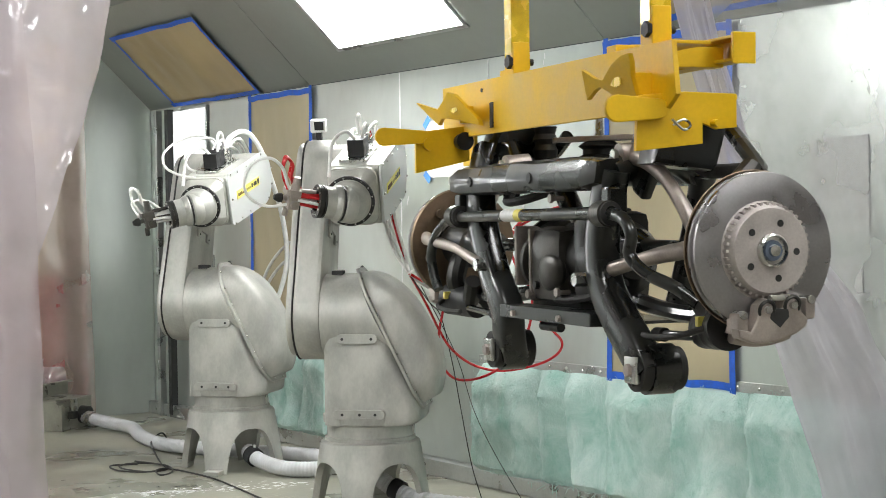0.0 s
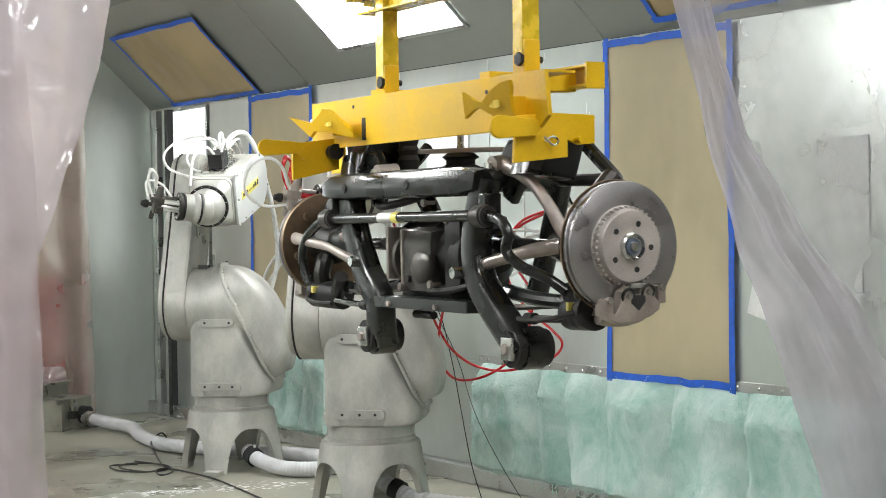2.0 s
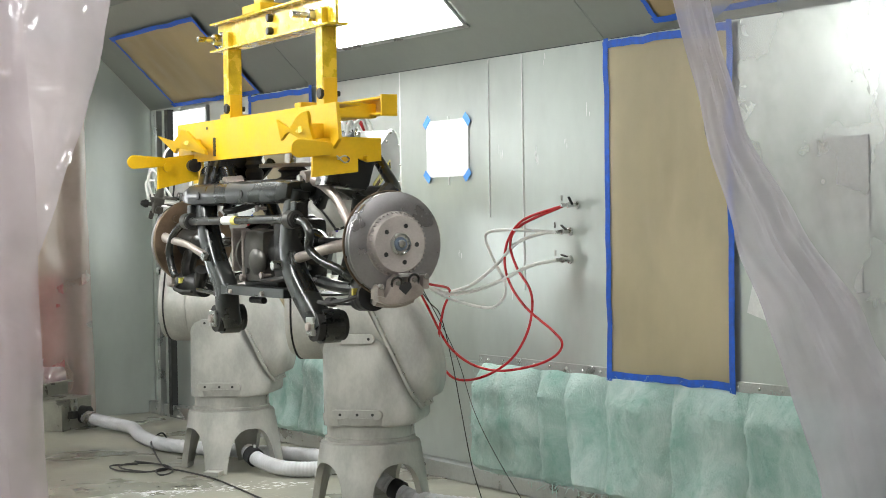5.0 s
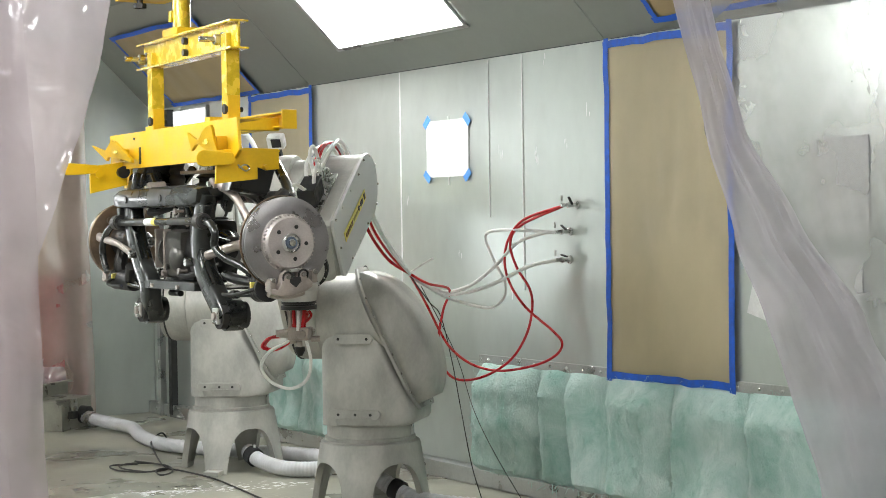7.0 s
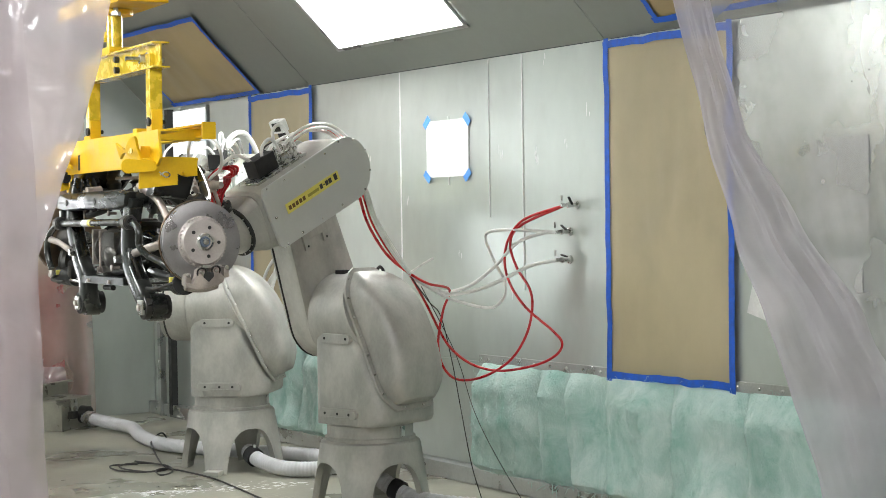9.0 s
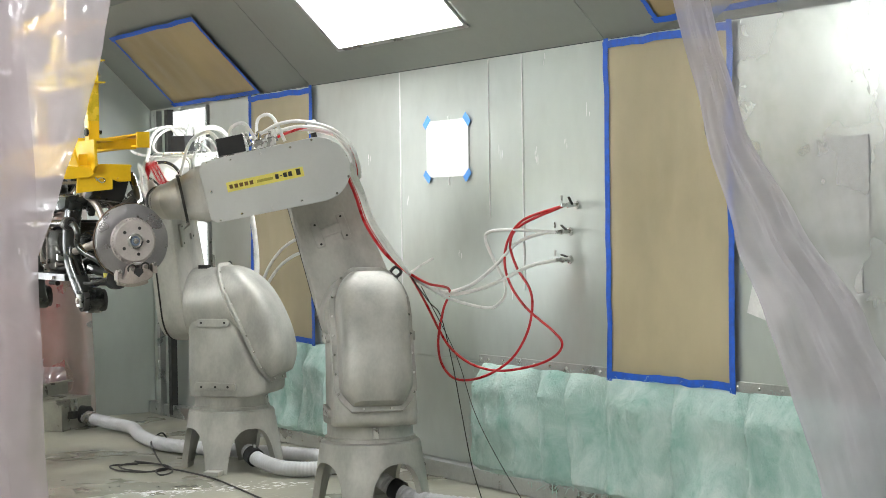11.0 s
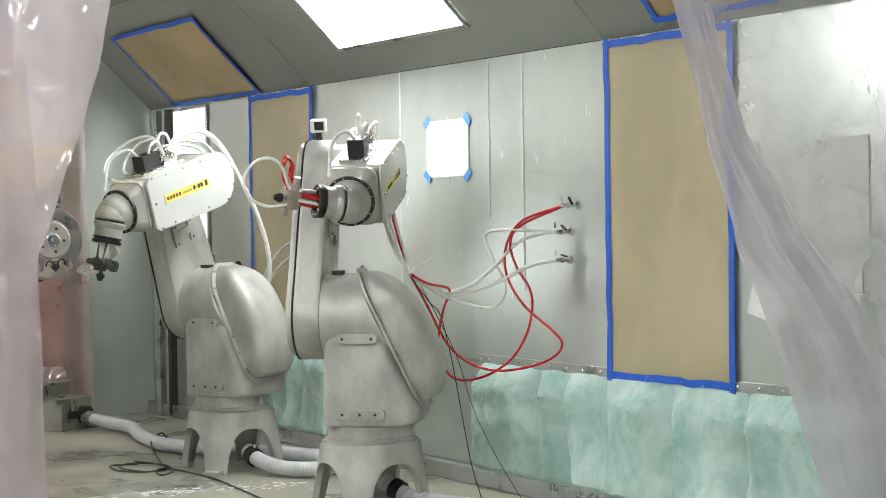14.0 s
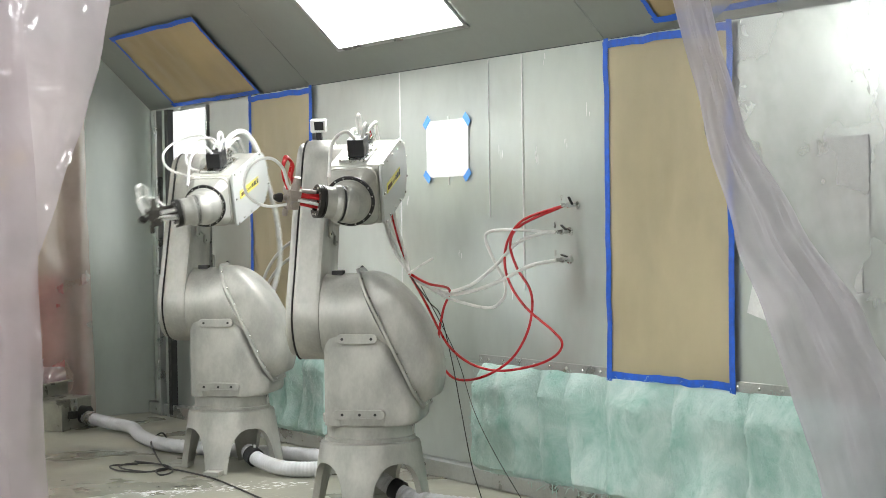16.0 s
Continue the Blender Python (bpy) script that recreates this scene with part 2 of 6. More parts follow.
def build_setting():
    floor = structure("floor", box(B(), (2, 4, -0.06), (16, 24, 0.12)), CONCRETE, "dull grey-brown sealed concrete floor with overspray", "floor")
    # right-hand wall: sheets with open joints over a dark core
    wall = structure("wall_east", box(B(), (5.37, 8.3, 1.2), (0.1, 8.2, 2.4)), GALV, "galvanised sheet steel booth wall in vertical panels", "wall")
    cuts = [4.2, 5.45, 6.56, 7.272, 7.59, 8.0, 8.53, 9.60, 10.56, 11.2]
    for a, b in zip(cuts, cuts[1:]):
        lo = 0.70
        part("panel", box(B(), (5.309, (a + b) / 2, (lo + 2.395) / 2), (0.018, b - a, 2.395 - lo)), GALV, wall)
    for a, b in ((7.66, 8.0), (8.0, 8.53), (8.53, 9.3), (9.3, 10.62), (10.62, 11.2)):
        part("panel", box(B(), (5.311, (a + b) / 2, 0.40), (0.014, b - a, 0.585)), GALV, wall)
    part("panel", box(B(), (5.309, 12.12, 1.2), (0.018, 0.34, 2.39), 0.002), GALV, wall)
    for y, zc, zh, w in ((8.528, 1.55, 1.68, 0.008), (7.270, 1.75, 1.28, 0.010), (7.588, 1.95, 0.88, 0.003), (8.0, 1.9, 0.4, 0.004)):
        part("seam", box(B(), (5.299, y, zc), (0.009, w, zh), 0.001), SEAM, wall)
    rnd = random.Random(21)
    for y, z, h in ((7.075, 2.345, 0.05), (7.147, 1.84, 0.07), (7.16, 1.85, 0.04), (6.70, 2.06, 0.05), (7.48, 1.86, 0.09), (6.9, 1.9, 0.03), (7.40, 1.10, 0.06), (8.45, 1.60, 0.05), (8.9, 1.9, 0.08), (7.9, 1.3, 0.04)):
        for k in range(3):
            part("paint_drip", ball(B(), (5.2995, y + rnd.uniform(-0.02, 0.02), z + rnd.uniform(-0.03, 0.03)), 0.004, 8, (0.3, rnd.uniform(0.5, 0.9), h / 0.008 * rnd.uniform(0.4, 1.0))), WHITE_PAPER, wall, "dried pale paint drip")
    rail = part("riveted_rail", box(B(), (5.290, 6.0, 0.712), (0.012, 3.4, 0.05), 0.003), STEEL_TRIM, wall)
    for k in range(22):
        part("rivet", ball(B(), (5.283, 4.6 + k * 0.143, 0.712), 0.009, 8), STEEL, rail)
    structure("kerb", box(B(), (5.285, 8.2, 0.047), (0.09, 8.2, 0.094), 0.006), STEEL_TRIM, "low grey steel kerb along the foot of the wall", "kerb")
    # far end wall beside the exit opening
    w = B()
    prism(w, [(4.74, 0), (5.30, 0), (5.30, 2.40), (4.60, 3.08), (4.60, 2.9), (4.74, 2.9)], "y", 12.3, 12.4)
    structure("wall_north", w, GALV, "galvanised end wall beside the exit opening", "wall")
    w = B()
    prism(w, [(0.6, 0), (2.3, 0), (2.3, 2.9), (4.6, 2.9), (4.6, 3.2), (0.6, 3.2)], "y", 12.3, 12.4)
    structure("wall_north_2", w, GALV, "galvanised end wall over the exit opening", "wall")
    trim = B()
    box(trim, (5.24, 12.02, 1.19), (0.05, 0.05, 2.38), 0.004)
    structure("trim_corner", trim, STEEL_TRIM, "grey steel corner post", "trim")
    # tall lit window with a dark jamb
    win = structure("window_1", box(B(), (5.298, 11.54, 1.75), (0.03, 0.62, 1.26), 0.004), STEEL_TRIM, "bright tall window in a dark steel frame", "window")
    part("pane", box(B(), (5.279, 11.53, 1.76), (0.008, 0.56, 1.20)), DAYLIT, win)
    part("jamb", box(B(), (5.262, 11.86, 1.2), (0.05, 0.06, 2.36), 0.004), ROBOT_DARK, win)
    # unseen glowing pane, added in the end wall across the exit for wall_east's reflection
    win = structure("glow_pane", box(B(), (1.80, 12.285, 1.58), (0.92, 0.03, 1.58), 0.004), STEEL_TRIM, "added glowing pane in a steel frame on the unseen end wall", "window")
    part("pane", box(B(), (1.80, 12.264, 1.58), (0.84, 0.012, 1.50)), END_GLOW, win)
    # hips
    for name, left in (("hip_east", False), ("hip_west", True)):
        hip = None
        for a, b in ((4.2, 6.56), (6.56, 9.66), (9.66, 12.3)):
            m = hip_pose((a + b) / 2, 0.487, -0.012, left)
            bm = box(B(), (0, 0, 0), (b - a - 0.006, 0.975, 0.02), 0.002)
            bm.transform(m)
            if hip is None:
                hip = structure(name, bm, GALV_HIP_SHADED, "sloped grey sheet steel ceiling hip", "ceiling")
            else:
                part("panel", bm, GALV_HIP_SHADED, hip)
        # near-black sheet added behind the panels, so their open joints read as shade
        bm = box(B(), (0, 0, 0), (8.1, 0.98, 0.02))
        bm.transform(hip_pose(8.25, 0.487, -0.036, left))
        part("shade_backing", bm, ROBOT_DARK, hip)
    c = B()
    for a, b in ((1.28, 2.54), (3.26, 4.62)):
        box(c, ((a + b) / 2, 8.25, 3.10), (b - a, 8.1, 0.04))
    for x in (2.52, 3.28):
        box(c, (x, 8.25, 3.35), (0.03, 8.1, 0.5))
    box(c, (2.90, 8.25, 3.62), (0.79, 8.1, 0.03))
    structure("ceiling", c, GALV_HIP_SHADED, "grey sheet steel booth ceiling with a conveyor slot", "ceiling")
    structure("wall_west", box(B(), (0.55, 8.3, 1.2), (0.1, 8.2, 2.42)), GALV, "galvanised sheet steel booth wall", "wall")
    # shop
    shop = B()
    box(shop, (-5.0, -1, 2.2), (0.2, 11, 4.4))
    box(shop, (8.6, -1, 2.2), (0.2, 11, 4.4))
    box(shop, (1.8, -6.2, 2.2), (13.8, 0.2, 4.4))
    box(shop, (-2.2, 4.26, 2.2), (5.5, 0.1, 4.4))
    box(shop, (7.0, 4.16, 2.2), (3.2, 0.1, 4.4))
    box(shop, (1.45, 4.16, 3.7), (2.1, 0.1, 1.3))
    box(shop, (4.2, 4.16, 3.7), (2.4, 0.1, 1.3))
    box(shop, (2.75, 4.16, 4.02), (0.5, 0.1, 0.66))
    structure("wall_shop", shop, SHOP_WALL, "plain painted workshop walls", "wall")
    structure("ceiling_shop", box(B(), (1.8, -1, 4.45), (13.8, 10.6, 0.1)), SHOP_WALL, "plain workshop ceiling", "ceiling")
    far = B()
    box(far, (2.5, 16.0, 1.6), (9, 0.1, 3.4))
    box(far, (-0.8, 14.2, 1.6), (0.1, 3.6, 3.4))
    box(far, (6.0, 14.2, 1.6), (0.1, 3.6, 3.4))
    box(far, (2.5, 14.2, 3.35), (9, 3.8, 0.1))
    structure("wall_far", far, SHOP_WALL, "plain walls beyond the exit", "wall")


def conveyor_rail():
    """The overhead rail that carries the hoist through the booth, hung from the workshop ceiling."""
    rail = thing("conveyor_rail", prism(B(), [(2.565, 2.7), (2.635, 2.7), (3.145, 12.0), (3.075, 12.0)], "z", 3.53, 3.605, 0.004), STEEL_TRIM, "grey steel overhead conveyor rail", "rail")
    for y in (2.9, 3.8):
        part("hanger", cyl(B(), (2.6 + (y - 2.7) * 0.0548, y, 3.60), (2.6 + (y - 2.7) * 0.0548, y, 4.40), 0.012, None, 12), STEEL_TRIM, rail)


def lamp_panel(y0, y1, left=False, s0=0.245, s1=0.86):
    m = hip_pose((y0 + y1) / 2, (s0 + s1) / 2, 0.004, left)
    n = thing("ceiling_lamp", None, None, "bright recessed booth light panel in the sloped hip", "lamp", "booth light panels", m=None)
    fr = B()
    w, hgt = y1 - y0, s1 - s0
    for cx, cy, sx, sy in ((0, -hgt / 2, w + 0.05, 0.025), (0, hgt / 2, w + 0.05, 0.025), (-w / 2, 0, 0.025, hgt), (w / 2, 0, 0.025, hgt)):
        box(fr, (cx, cy, 0.004), (sx, sy, 0.012), 0.002)
    fr.transform(m)
    part("frame", fr, STEEL_TRIM, n)
    ln = box(B(), (0, 0, 0.0), (w - 0.02, hgt - 0.02, 0.008))
    ln.transform(m)
    part("lens", ln, LAMP, n, "white glowing lens")


def masking(pose_m, w, hgt, seed, uneven=0.012, tape_w=0.037, paper=PAPER):
    """Brown paper held by blue tape round its edges; x across, y up, z out."""
    rnd = random.Random(seed)
    n = thing("masking_sheet", None, None, "brown masking paper taped up with blue tape", "masking paper", "masked panels")
    bm = B()
    nx, ny = 30, 40
    vs = [[None] * (ny + 1) for _ in range(nx + 1)]
    for i in range(nx + 1):
        for j in range(ny + 1):
            x, y = (i / nx - 0.5) * w, (j / ny - 0.5) * hgt
            edge = min(i, nx - i, j, ny - j)
            z = 0.004 + (min(1.0, edge / 3) * (0.010 + 0.010 * noise.noise((x * 3 + seed * 7, y * 1.2, seed)) - 0.009 * (1 - abs(noise.noise((x * 4.5 + y * 0.5, y * 0.7, seed + 3)))) ** 6 + 0.004 * noise.noise((x * 11, y * 5, seed))) + 0.008)
            vs[i][j] = bm.verts.new((x, y, z))
    for i in range(nx):
        for j in range(ny):
            bm.faces.new((vs[i][j], vs[i + 1][j], vs[i + 1][j + 1], vs[i][j + 1]))
    bm.transform(pose_m)
    part("paper", bm, paper, n, "creased brown paper")
    for ax, ay, bx, by in ((-w / 2, hgt / 2, w / 2, hgt / 2), (-w / 2, -hgt / 2, w / 2, -hgt / 2), (-w / 2, -hgt / 2, -w / 2, hgt / 2), (w / 2, -hgt / 2, w / 2, hgt / 2)):
        bm = B()
        d = Vector((bx - ax, by - ay, 0))
        o = Vector((-d.y, d.x, 0)).normalized() * tape_w / 2
        row = []
        for k in range(13):
            t = -0.02 + 1.04 * k / 12
            p = Vector((ax, ay, 0.020 if ax == bx else 0.024)) + d * t
            wv = rnd.uniform(-uneven, uneven) * 0.5
            row.append((bm.verts.new(p + o * (1 + wv / tape_w * 2) + Vector((0, 0, rnd.uniform(0, 0.004)))), bm.verts.new(p - o * (1 - wv / tape_w * 2))))
        for (a, b), (c, e) in zip(row, row[1:]):
            bm.faces.new((a, b, e, c))
        bm.transform(pose_m)
        part("tape", bm, TAPE, n, "blue masking tape")


def wall_pose(y, z, proud=0.0):
    return Matrix(((0, 0, -1, WALL_X - proud), (-1, 0, 0, y), (0, 1, 0, z), (0, 0, 0, 1)))


def fibre_bank(y0, y1, z0, z1, seed):
    bm = B()
    ny, nz = int((y1 - y0) / 0.016), 36
    creases = (4.7, 5.54, 6.06, 6.56, 6.86, 7.13, 9.75, 10.2)
    vs = [[None] * (nz + 1) for _ in range(ny + 1)]
    for i in range(ny + 1):
        for j in range(nz + 1):
            y, z = y0 + (y1 - y0) * i / ny, z0 + (z1 - z0) * j / nz
            e = min(i, ny - i, j, nz - j)
            fold = min(1.0, min(abs(y + 0.05 * noise.noise((y * 2, z * 2.5, 5)) - c) for c in creases) / 0.12) ** 0.6
            d = 0.012 + (0.13 * fold * (0.75 + 0.40 * noise.noise((y * 2.5, z * 2, 8))) + 0.035 * noise.noise((y * 4, z * 4, seed)) + 0.016 * noise.noise((y * 14, z * 8, seed)) + 0.009 * noise.noise((y * 38, z * 24, seed)) if e else 0)
            d *= min(1.0, 0.08 + ((z1 - z) / 0.16) ** 0.7) * min(1.0, 0.25 + ((z - z0) / 0.08) ** 0.7)
            rag = 0.02 * noise.noise((y * 7, seed, 1)) if j in (0, nz) else 0
            vs[i][j] = bm.verts.new((WALL_X - max(0.006, d), y + (0.02 * noise.noise((z * 8, seed, 4)) if i in (0, ny) else 0), z + rag))
    for i in range(ny):
        for j in range(nz):
            bm.faces.new((vs[i][j], vs[i + 1][j], vs[i + 1][j + 1], vs[i][j + 1]))
    return thing("filter_blanket", bm, FIBRE, "pale green fibreglass filter blanket hung on the wall", "filter blanket", "filter blankets")


def fringe(y0, y1, z, n, seed):
    rnd = random.Random(seed)
    bm = B()
    for _ in range(n):
        y = rnd.uniform(y0, y1)
        p = Vector((WALL_X - rnd.uniform(0.02, 0.09), y, z + rnd.uniform(-0.02, 0.03)))
        q = p + Vector((rnd.uniform(-0.04, 0.02), rnd.uniform(-0.06, 0.06), rnd.uniform(-0.04, 0.03)))
        tube(bm, [p, (p + q) / 2 + Vector((0, 0, rnd.uniform(-0.01, 0.02))), q], 0.0016, 4, 2)
    return thing("fibre_tufts", bm, FIBRE, "loose pale green fibres at the blanket's edge", "fibres", kind="stuff")


def fuzz(blanket, n, seed):
    """Loose strands lying on the blanket's face."""
    rnd = random.Random(seed)
    vs = [v.co.copy() for v in blanket.data.vertices]
    bm = B()
    for _ in range(n):
        p = rnd.choice(vs) - Vector((0.002, 0, 0))
        a, ln = rnd.uniform(0, 6.283), rnd.uniform(0.012, 0.045)
        d = Vector((rnd.uniform(-0.006, 0.002), math.cos(a) * ln, math.sin(a) * ln))
        bend = Vector((-0.007, rnd.uniform(-0.02, 0.02), rnd.uniform(-0.02, 0.02)))
        tube(bm, [p, p + d / 2 + bend, p + d], rnd.uniform(0.0005, 0.0009), 3, 2)
    return thing("fibre_fuzz", bm, FIBRE, "pale loose strands on the fibreglass blanket", "fibres", kind="stuff")


def curtain(name, material, label, left_edge, right_edge, y0, z_top, depth, freq, seed, nx=44, nz=60):
    """A hanging sheet; the edges are given as (height, x) from top to bottom."""
    def at(table, z):
        for (za, xa), (zb, xb) in zip(table, table[1:]):
            if zb <= z <= za:
                t = (za - z) / (za - zb)
                t = t * t * (3 - 2 * t) * 0.4 + t * 0.6
                return xa + (xb - xa) * t
        return table[-1][1]
    bm = B()
    vs = []
    for i in range(nx + 1):
        u = i / nx
        col = []
        for j in range(nz + 1):
            z = z_top - (z_top - 0.01) * j / nz
            a, b = at(left_edge, z), at(right_edge, z)
            x = a + (b - a) * u
            y = y0 + depth * math.sin(u * freq * 6.283 + seed + 0.8 * noise.noise((z * 0.9, seed, u))) * (0.6 + 0.4 * noise.noise((u * 3, z, seed)))
            y += depth * 0.6 * noise.noise((u * 5, z * 1.7, seed + 3)) + 0.016 * noise.noise((u * 14, z * 6, seed)) + depth * 0.35 * abs(noise.noise((u * 9 + z * 1.5, z * 2.5 - u * 4, seed + 9)))
            col.append(bm.verts.new((x, y, z)))
        vs.append(col)
    for i in range(nx):
        for j in range(nz):
            bm.faces.new((vs[i][j], vs[i + 1][j], vs[i + 1][j + 1], vs[i][j + 1]))
    return thing(name, bm, material, label, "plastic curtain")


def build_curtains():
    curtain("plastic_curtain", FILM_L, "milky translucent plastic sheet drawn aside at the booth entrance",
            [(3.0, 0.7), (0.0, 0.7)],
            [(3.0, 2.0), (2.12, 1.796), (2.0, 1.77), (1.8, 1.715), (1.6, 1.64), (1.36, 1.556), (1.1, 1.545), (0.87, 1.53), (0.72, 1.59), (0.0, 1.85)],
            4.42, 3.0, 0.03, 3.2, 1.0)
    curtain("plastic_curtain", FILM_L, "second fold of milky plastic hanging over the first",
            [(3.0, 0.72), (0.0, 0.72)],
            [(3.0, 1.56), (2.1, 1.50), (1.5, 1.53), (1.0, 1.535), (0.7, 1.55), (0.0, 1.66)],
            4.33, 3.0, 0.025, 4.4, 2.6)
    curtain("plastic_curtain", FILM_R, "gathered milky plastic sheet hanging beside the booth wall",
            [(3.0, 3.70), (2.26, 3.86), (1.86, 3.976), (1.4, 4.13), (1.13, 4.28), (0.82, 4.41), (0.43, 4.57), (0.0, 4.78)],
            [(3.0, 3.86), (2.26, 4.02), (1.80, 4.19), (1.5, 4.44), (1.1, 4.80), (0.8, 5.0), (0.0, 5.2)],
            4.38, 3.0, 0.022, 2.3, 0.4)
    curtain("plastic_curtain", FILM_THIN, "thin clear plastic sheet hanging in front of the booth wall",
            [(3.0, 3.78), (2.26, 3.94), (1.80, 4.06), (1.5, 4.28), (1.1, 4.55), (0.8, 4.7), (0.0, 5.0)],
            [(3.0, 5.25), (0.0, 5.25)],
            4.46, 3.0, 0.012, 2.0, 3.3)
    curtain("plastic_curtain", FILM_FAR, "hazy plastic sheet across the exit opening",
            [(3.0, 2.3), (0.0, 2.3)], [(3.0, 4.70), (0.0, 4.77)], 12.24, 2.9, 0.03, 7.0, 5.0, 60, 40)


# ---- robots ----
Z2, L2, A1 = 1.002, 0.805, 0.008


def stadium(x0, r0, x1, r1, n=14, along="x"):
    """An outline round two circles on a line."""
    out = []
    ex = math.asin((r0 - r1) / (x1 - x0))
    for k in range(n + 1):
        a = -math.pi / 2 + ex + (math.pi - 2 * ex) * k / n
        out.append((x1 + r1 * math.cos(a), r1 * math.sin(a)))
    for k in range(n + 1):
        a = math.pi / 2 - ex + (math.pi + 2 * ex) * k / n
        out.append((x0 + r0 * math.cos(a), r0 * math.sin(a)))
    return out if along == "x" else [(b, a) for a, b in out]


def stool_mesh():
    bm = B()
    seg, rows = 120, 7
    def low(a):
        q = abs(((math.degrees(a) - 45) % 90) - 45)
        if q > 31:
            return 0.0
        return 0.262 * (1 - (q / 31.3) ** 2.6) ** 0.42
    outer, inner = [], []
    for k in range(seg):
        a = 2 * math.pi * k / seg
        co, ci = [], []
        for j in range(rows + 1):
            z = 0.345 + (low(a) - 0.345) * j / rows
            r = 0.262 + (0.345 - z) * 0.16
            co.append(bm.verts.new((r * math.cos(a), r * math.sin(a), z)))
            r -= 0.035
            ci.append(bm.verts.new((r * math.cos(a), r * math.sin(a), z)))
        outer.append(co)
        inner.append(ci)
    for k in range(seg):
        n = (k + 1) % seg
        for j in range(rows):
            bm.faces.new((outer[k][j], outer[n][j], outer[n][j + 1], outer[k][j + 1]))
            bm.faces.new((inner[n][j], inner[k][j], inner[k][j + 1], inner[n][j + 1]))
        bm.faces.new((outer[k][rows], outer[n][rows], inner[n][rows], inner[k][rows]))
    lathe(bm, [(0.0005, 0.30), (0.262, 0.30), (0.262, 0.345), (0.258, 0.36), (0.245, 0.367), (0.0005, 0.367)], seg=60)
    return bm


COVER_TOP, COVER_BOT = Vector((0, -0.035, 1.238)), Vector((0, 0.295, 0.555))
COVER_S = (COVER_BOT - COVER_TOP).normalized()
COVER_N = Vector((0, -COVER_S.z, COVER_S.y))
COVER_L = (COVER_BOT - COVER_TOP).length


def cover_half(w):
    """Half the width of the shoulder cover at w along its slanted seam, 0 at the top."""
    top = max(0.0, (0.30 - w) / 0.30)
    low = max(0.0, (w - 0.86) / 0.14)
    return 0.184 * (1 - 0.56 * top ** 2.4 - 0.34 * low ** 1.7)


def cover_point(x, w, hgt):
    return COVER_TOP + COVER_S * (COVER_L * w) + Vector((x, 0, 0)) + COVER_N * hgt


def dome_mesh():
    """The bulging cover: flat-sided, with a lens-shaped profile and a round shoulder."""
    bm = B()
    rows, seg = 40, 26
    rings = []
    for i in range(rows + 1):
        w = 0.5 - 0.5 * math.cos(math.pi * i / rows)
        half = cover_half(w)
        hgt = 0.012 + 0.192 * max(0.0, 1 - abs((w - 0.53) / 0.53) ** 2.3) ** 0.62
        ring = []
        for k in range(seg + 1):
            a = math.pi * k / seg
            c, q = math.cos(a), max(0.0, math.sin(a))
            ring.append(bm.verts.new(cover_point(half * math.copysign(abs(c) ** 0.44, c), 0.012 + 0.976 * w, hgt * q ** 0.44)))
        rings.append(ring)
    for ra, rb in zip(rings, rings[1:]):
        for k in range(seg):
            bm.faces.new((ra[k], ra[k + 1], rb[k + 1], rb[k]))
    bm.faces.new(rings[0])
    bm.faces.new(rings[-1][::-1])
    bmesh.ops.recalc_face_normals(bm, faces=bm.faces[:])
    return bm


def flange_mesh():
    """The flat bolting flange round the cover, lying on the slanted face."""
    bm = B()
    side = [(cover_half(w) + 0.028, w) for w in (k / 24 for k in range(25))]
    side = [(side[0][0] - 0.03, -0.022)] + side + [(side[-1][0] - 0.02, 1.026)]
    outline = side + [(-x, w) for x, w in reversed(side)]
    lo = [bm.verts.new(cover_point(x, w, -0.003)) for x, w in outline]
    hi = [bm.verts.new(cover_point(x, w, 0.009)) for x, w in outline]
    top = [bm.verts.new(cover_point(x * 0.985, 0.5 + (w - 0.5) * 0.994, 0.012)) for x, w in outline]
    n = len(outline)
    for a, b in ((lo, hi), (hi, top)):
        for k in range(n):
            bm.faces.new((a[k], a[(k + 1) % n], b[(k + 1) % n], b[k]))
    bm.faces.new(top)
    bmesh.ops.recalc_face_normals(bm, faces=bm.faces[:])
    return bm


def shoulder_mesh(bm):
    """The round shoulder, cut off along the slanted seam."""
    n = 56
    a, b = [], []
    for k in range(n):
        t = 2 * math.pi * k / n
        x, z = A1 + 0.226 * math.cos(t), Z2 + 0.226 * math.sin(t)
        a.append(bm.verts.new((x, -0.212, z)))
        b.append(bm.verts.new((x, -0.041 + (1.238 - z) * 0.483, z)))
    for k in range(n):
        bm.faces.new((a[k], a[(k + 1) % n], b[(k + 1) % n], b[k]))
    bm.faces.new(a[::-1])
    bm.faces.new(b)


def loft(bm, ring_a, ring_b):
    a, b = [bm.verts.new(p) for p in ring_a], [bm.verts.new(p) for p in ring_b]
    n = len(a)
    for k in range(n):
        bm.faces.new((a[k], a[(k + 1) % n], b[(k + 1) % n], b[k]))
    bm.faces.new(a[::-1])
    bm.faces.new(b)


def bars(parent, x0, x1, z0, z1, y, cols):
    """Plain bars in place of lettering that is not drawn: (start, end, low, high, material)."""
    for a, b, lo, hi, material in cols:
        part("print_bar", box(B(), (x0 + (x1 - x0) * (a + b) / 2, y, z0 + (z1 - z0) * (lo + hi) / 2), (abs((x1 - x0) * (b - a)), 0.002, (z1 - z0) * (hi - lo))), material, parent)


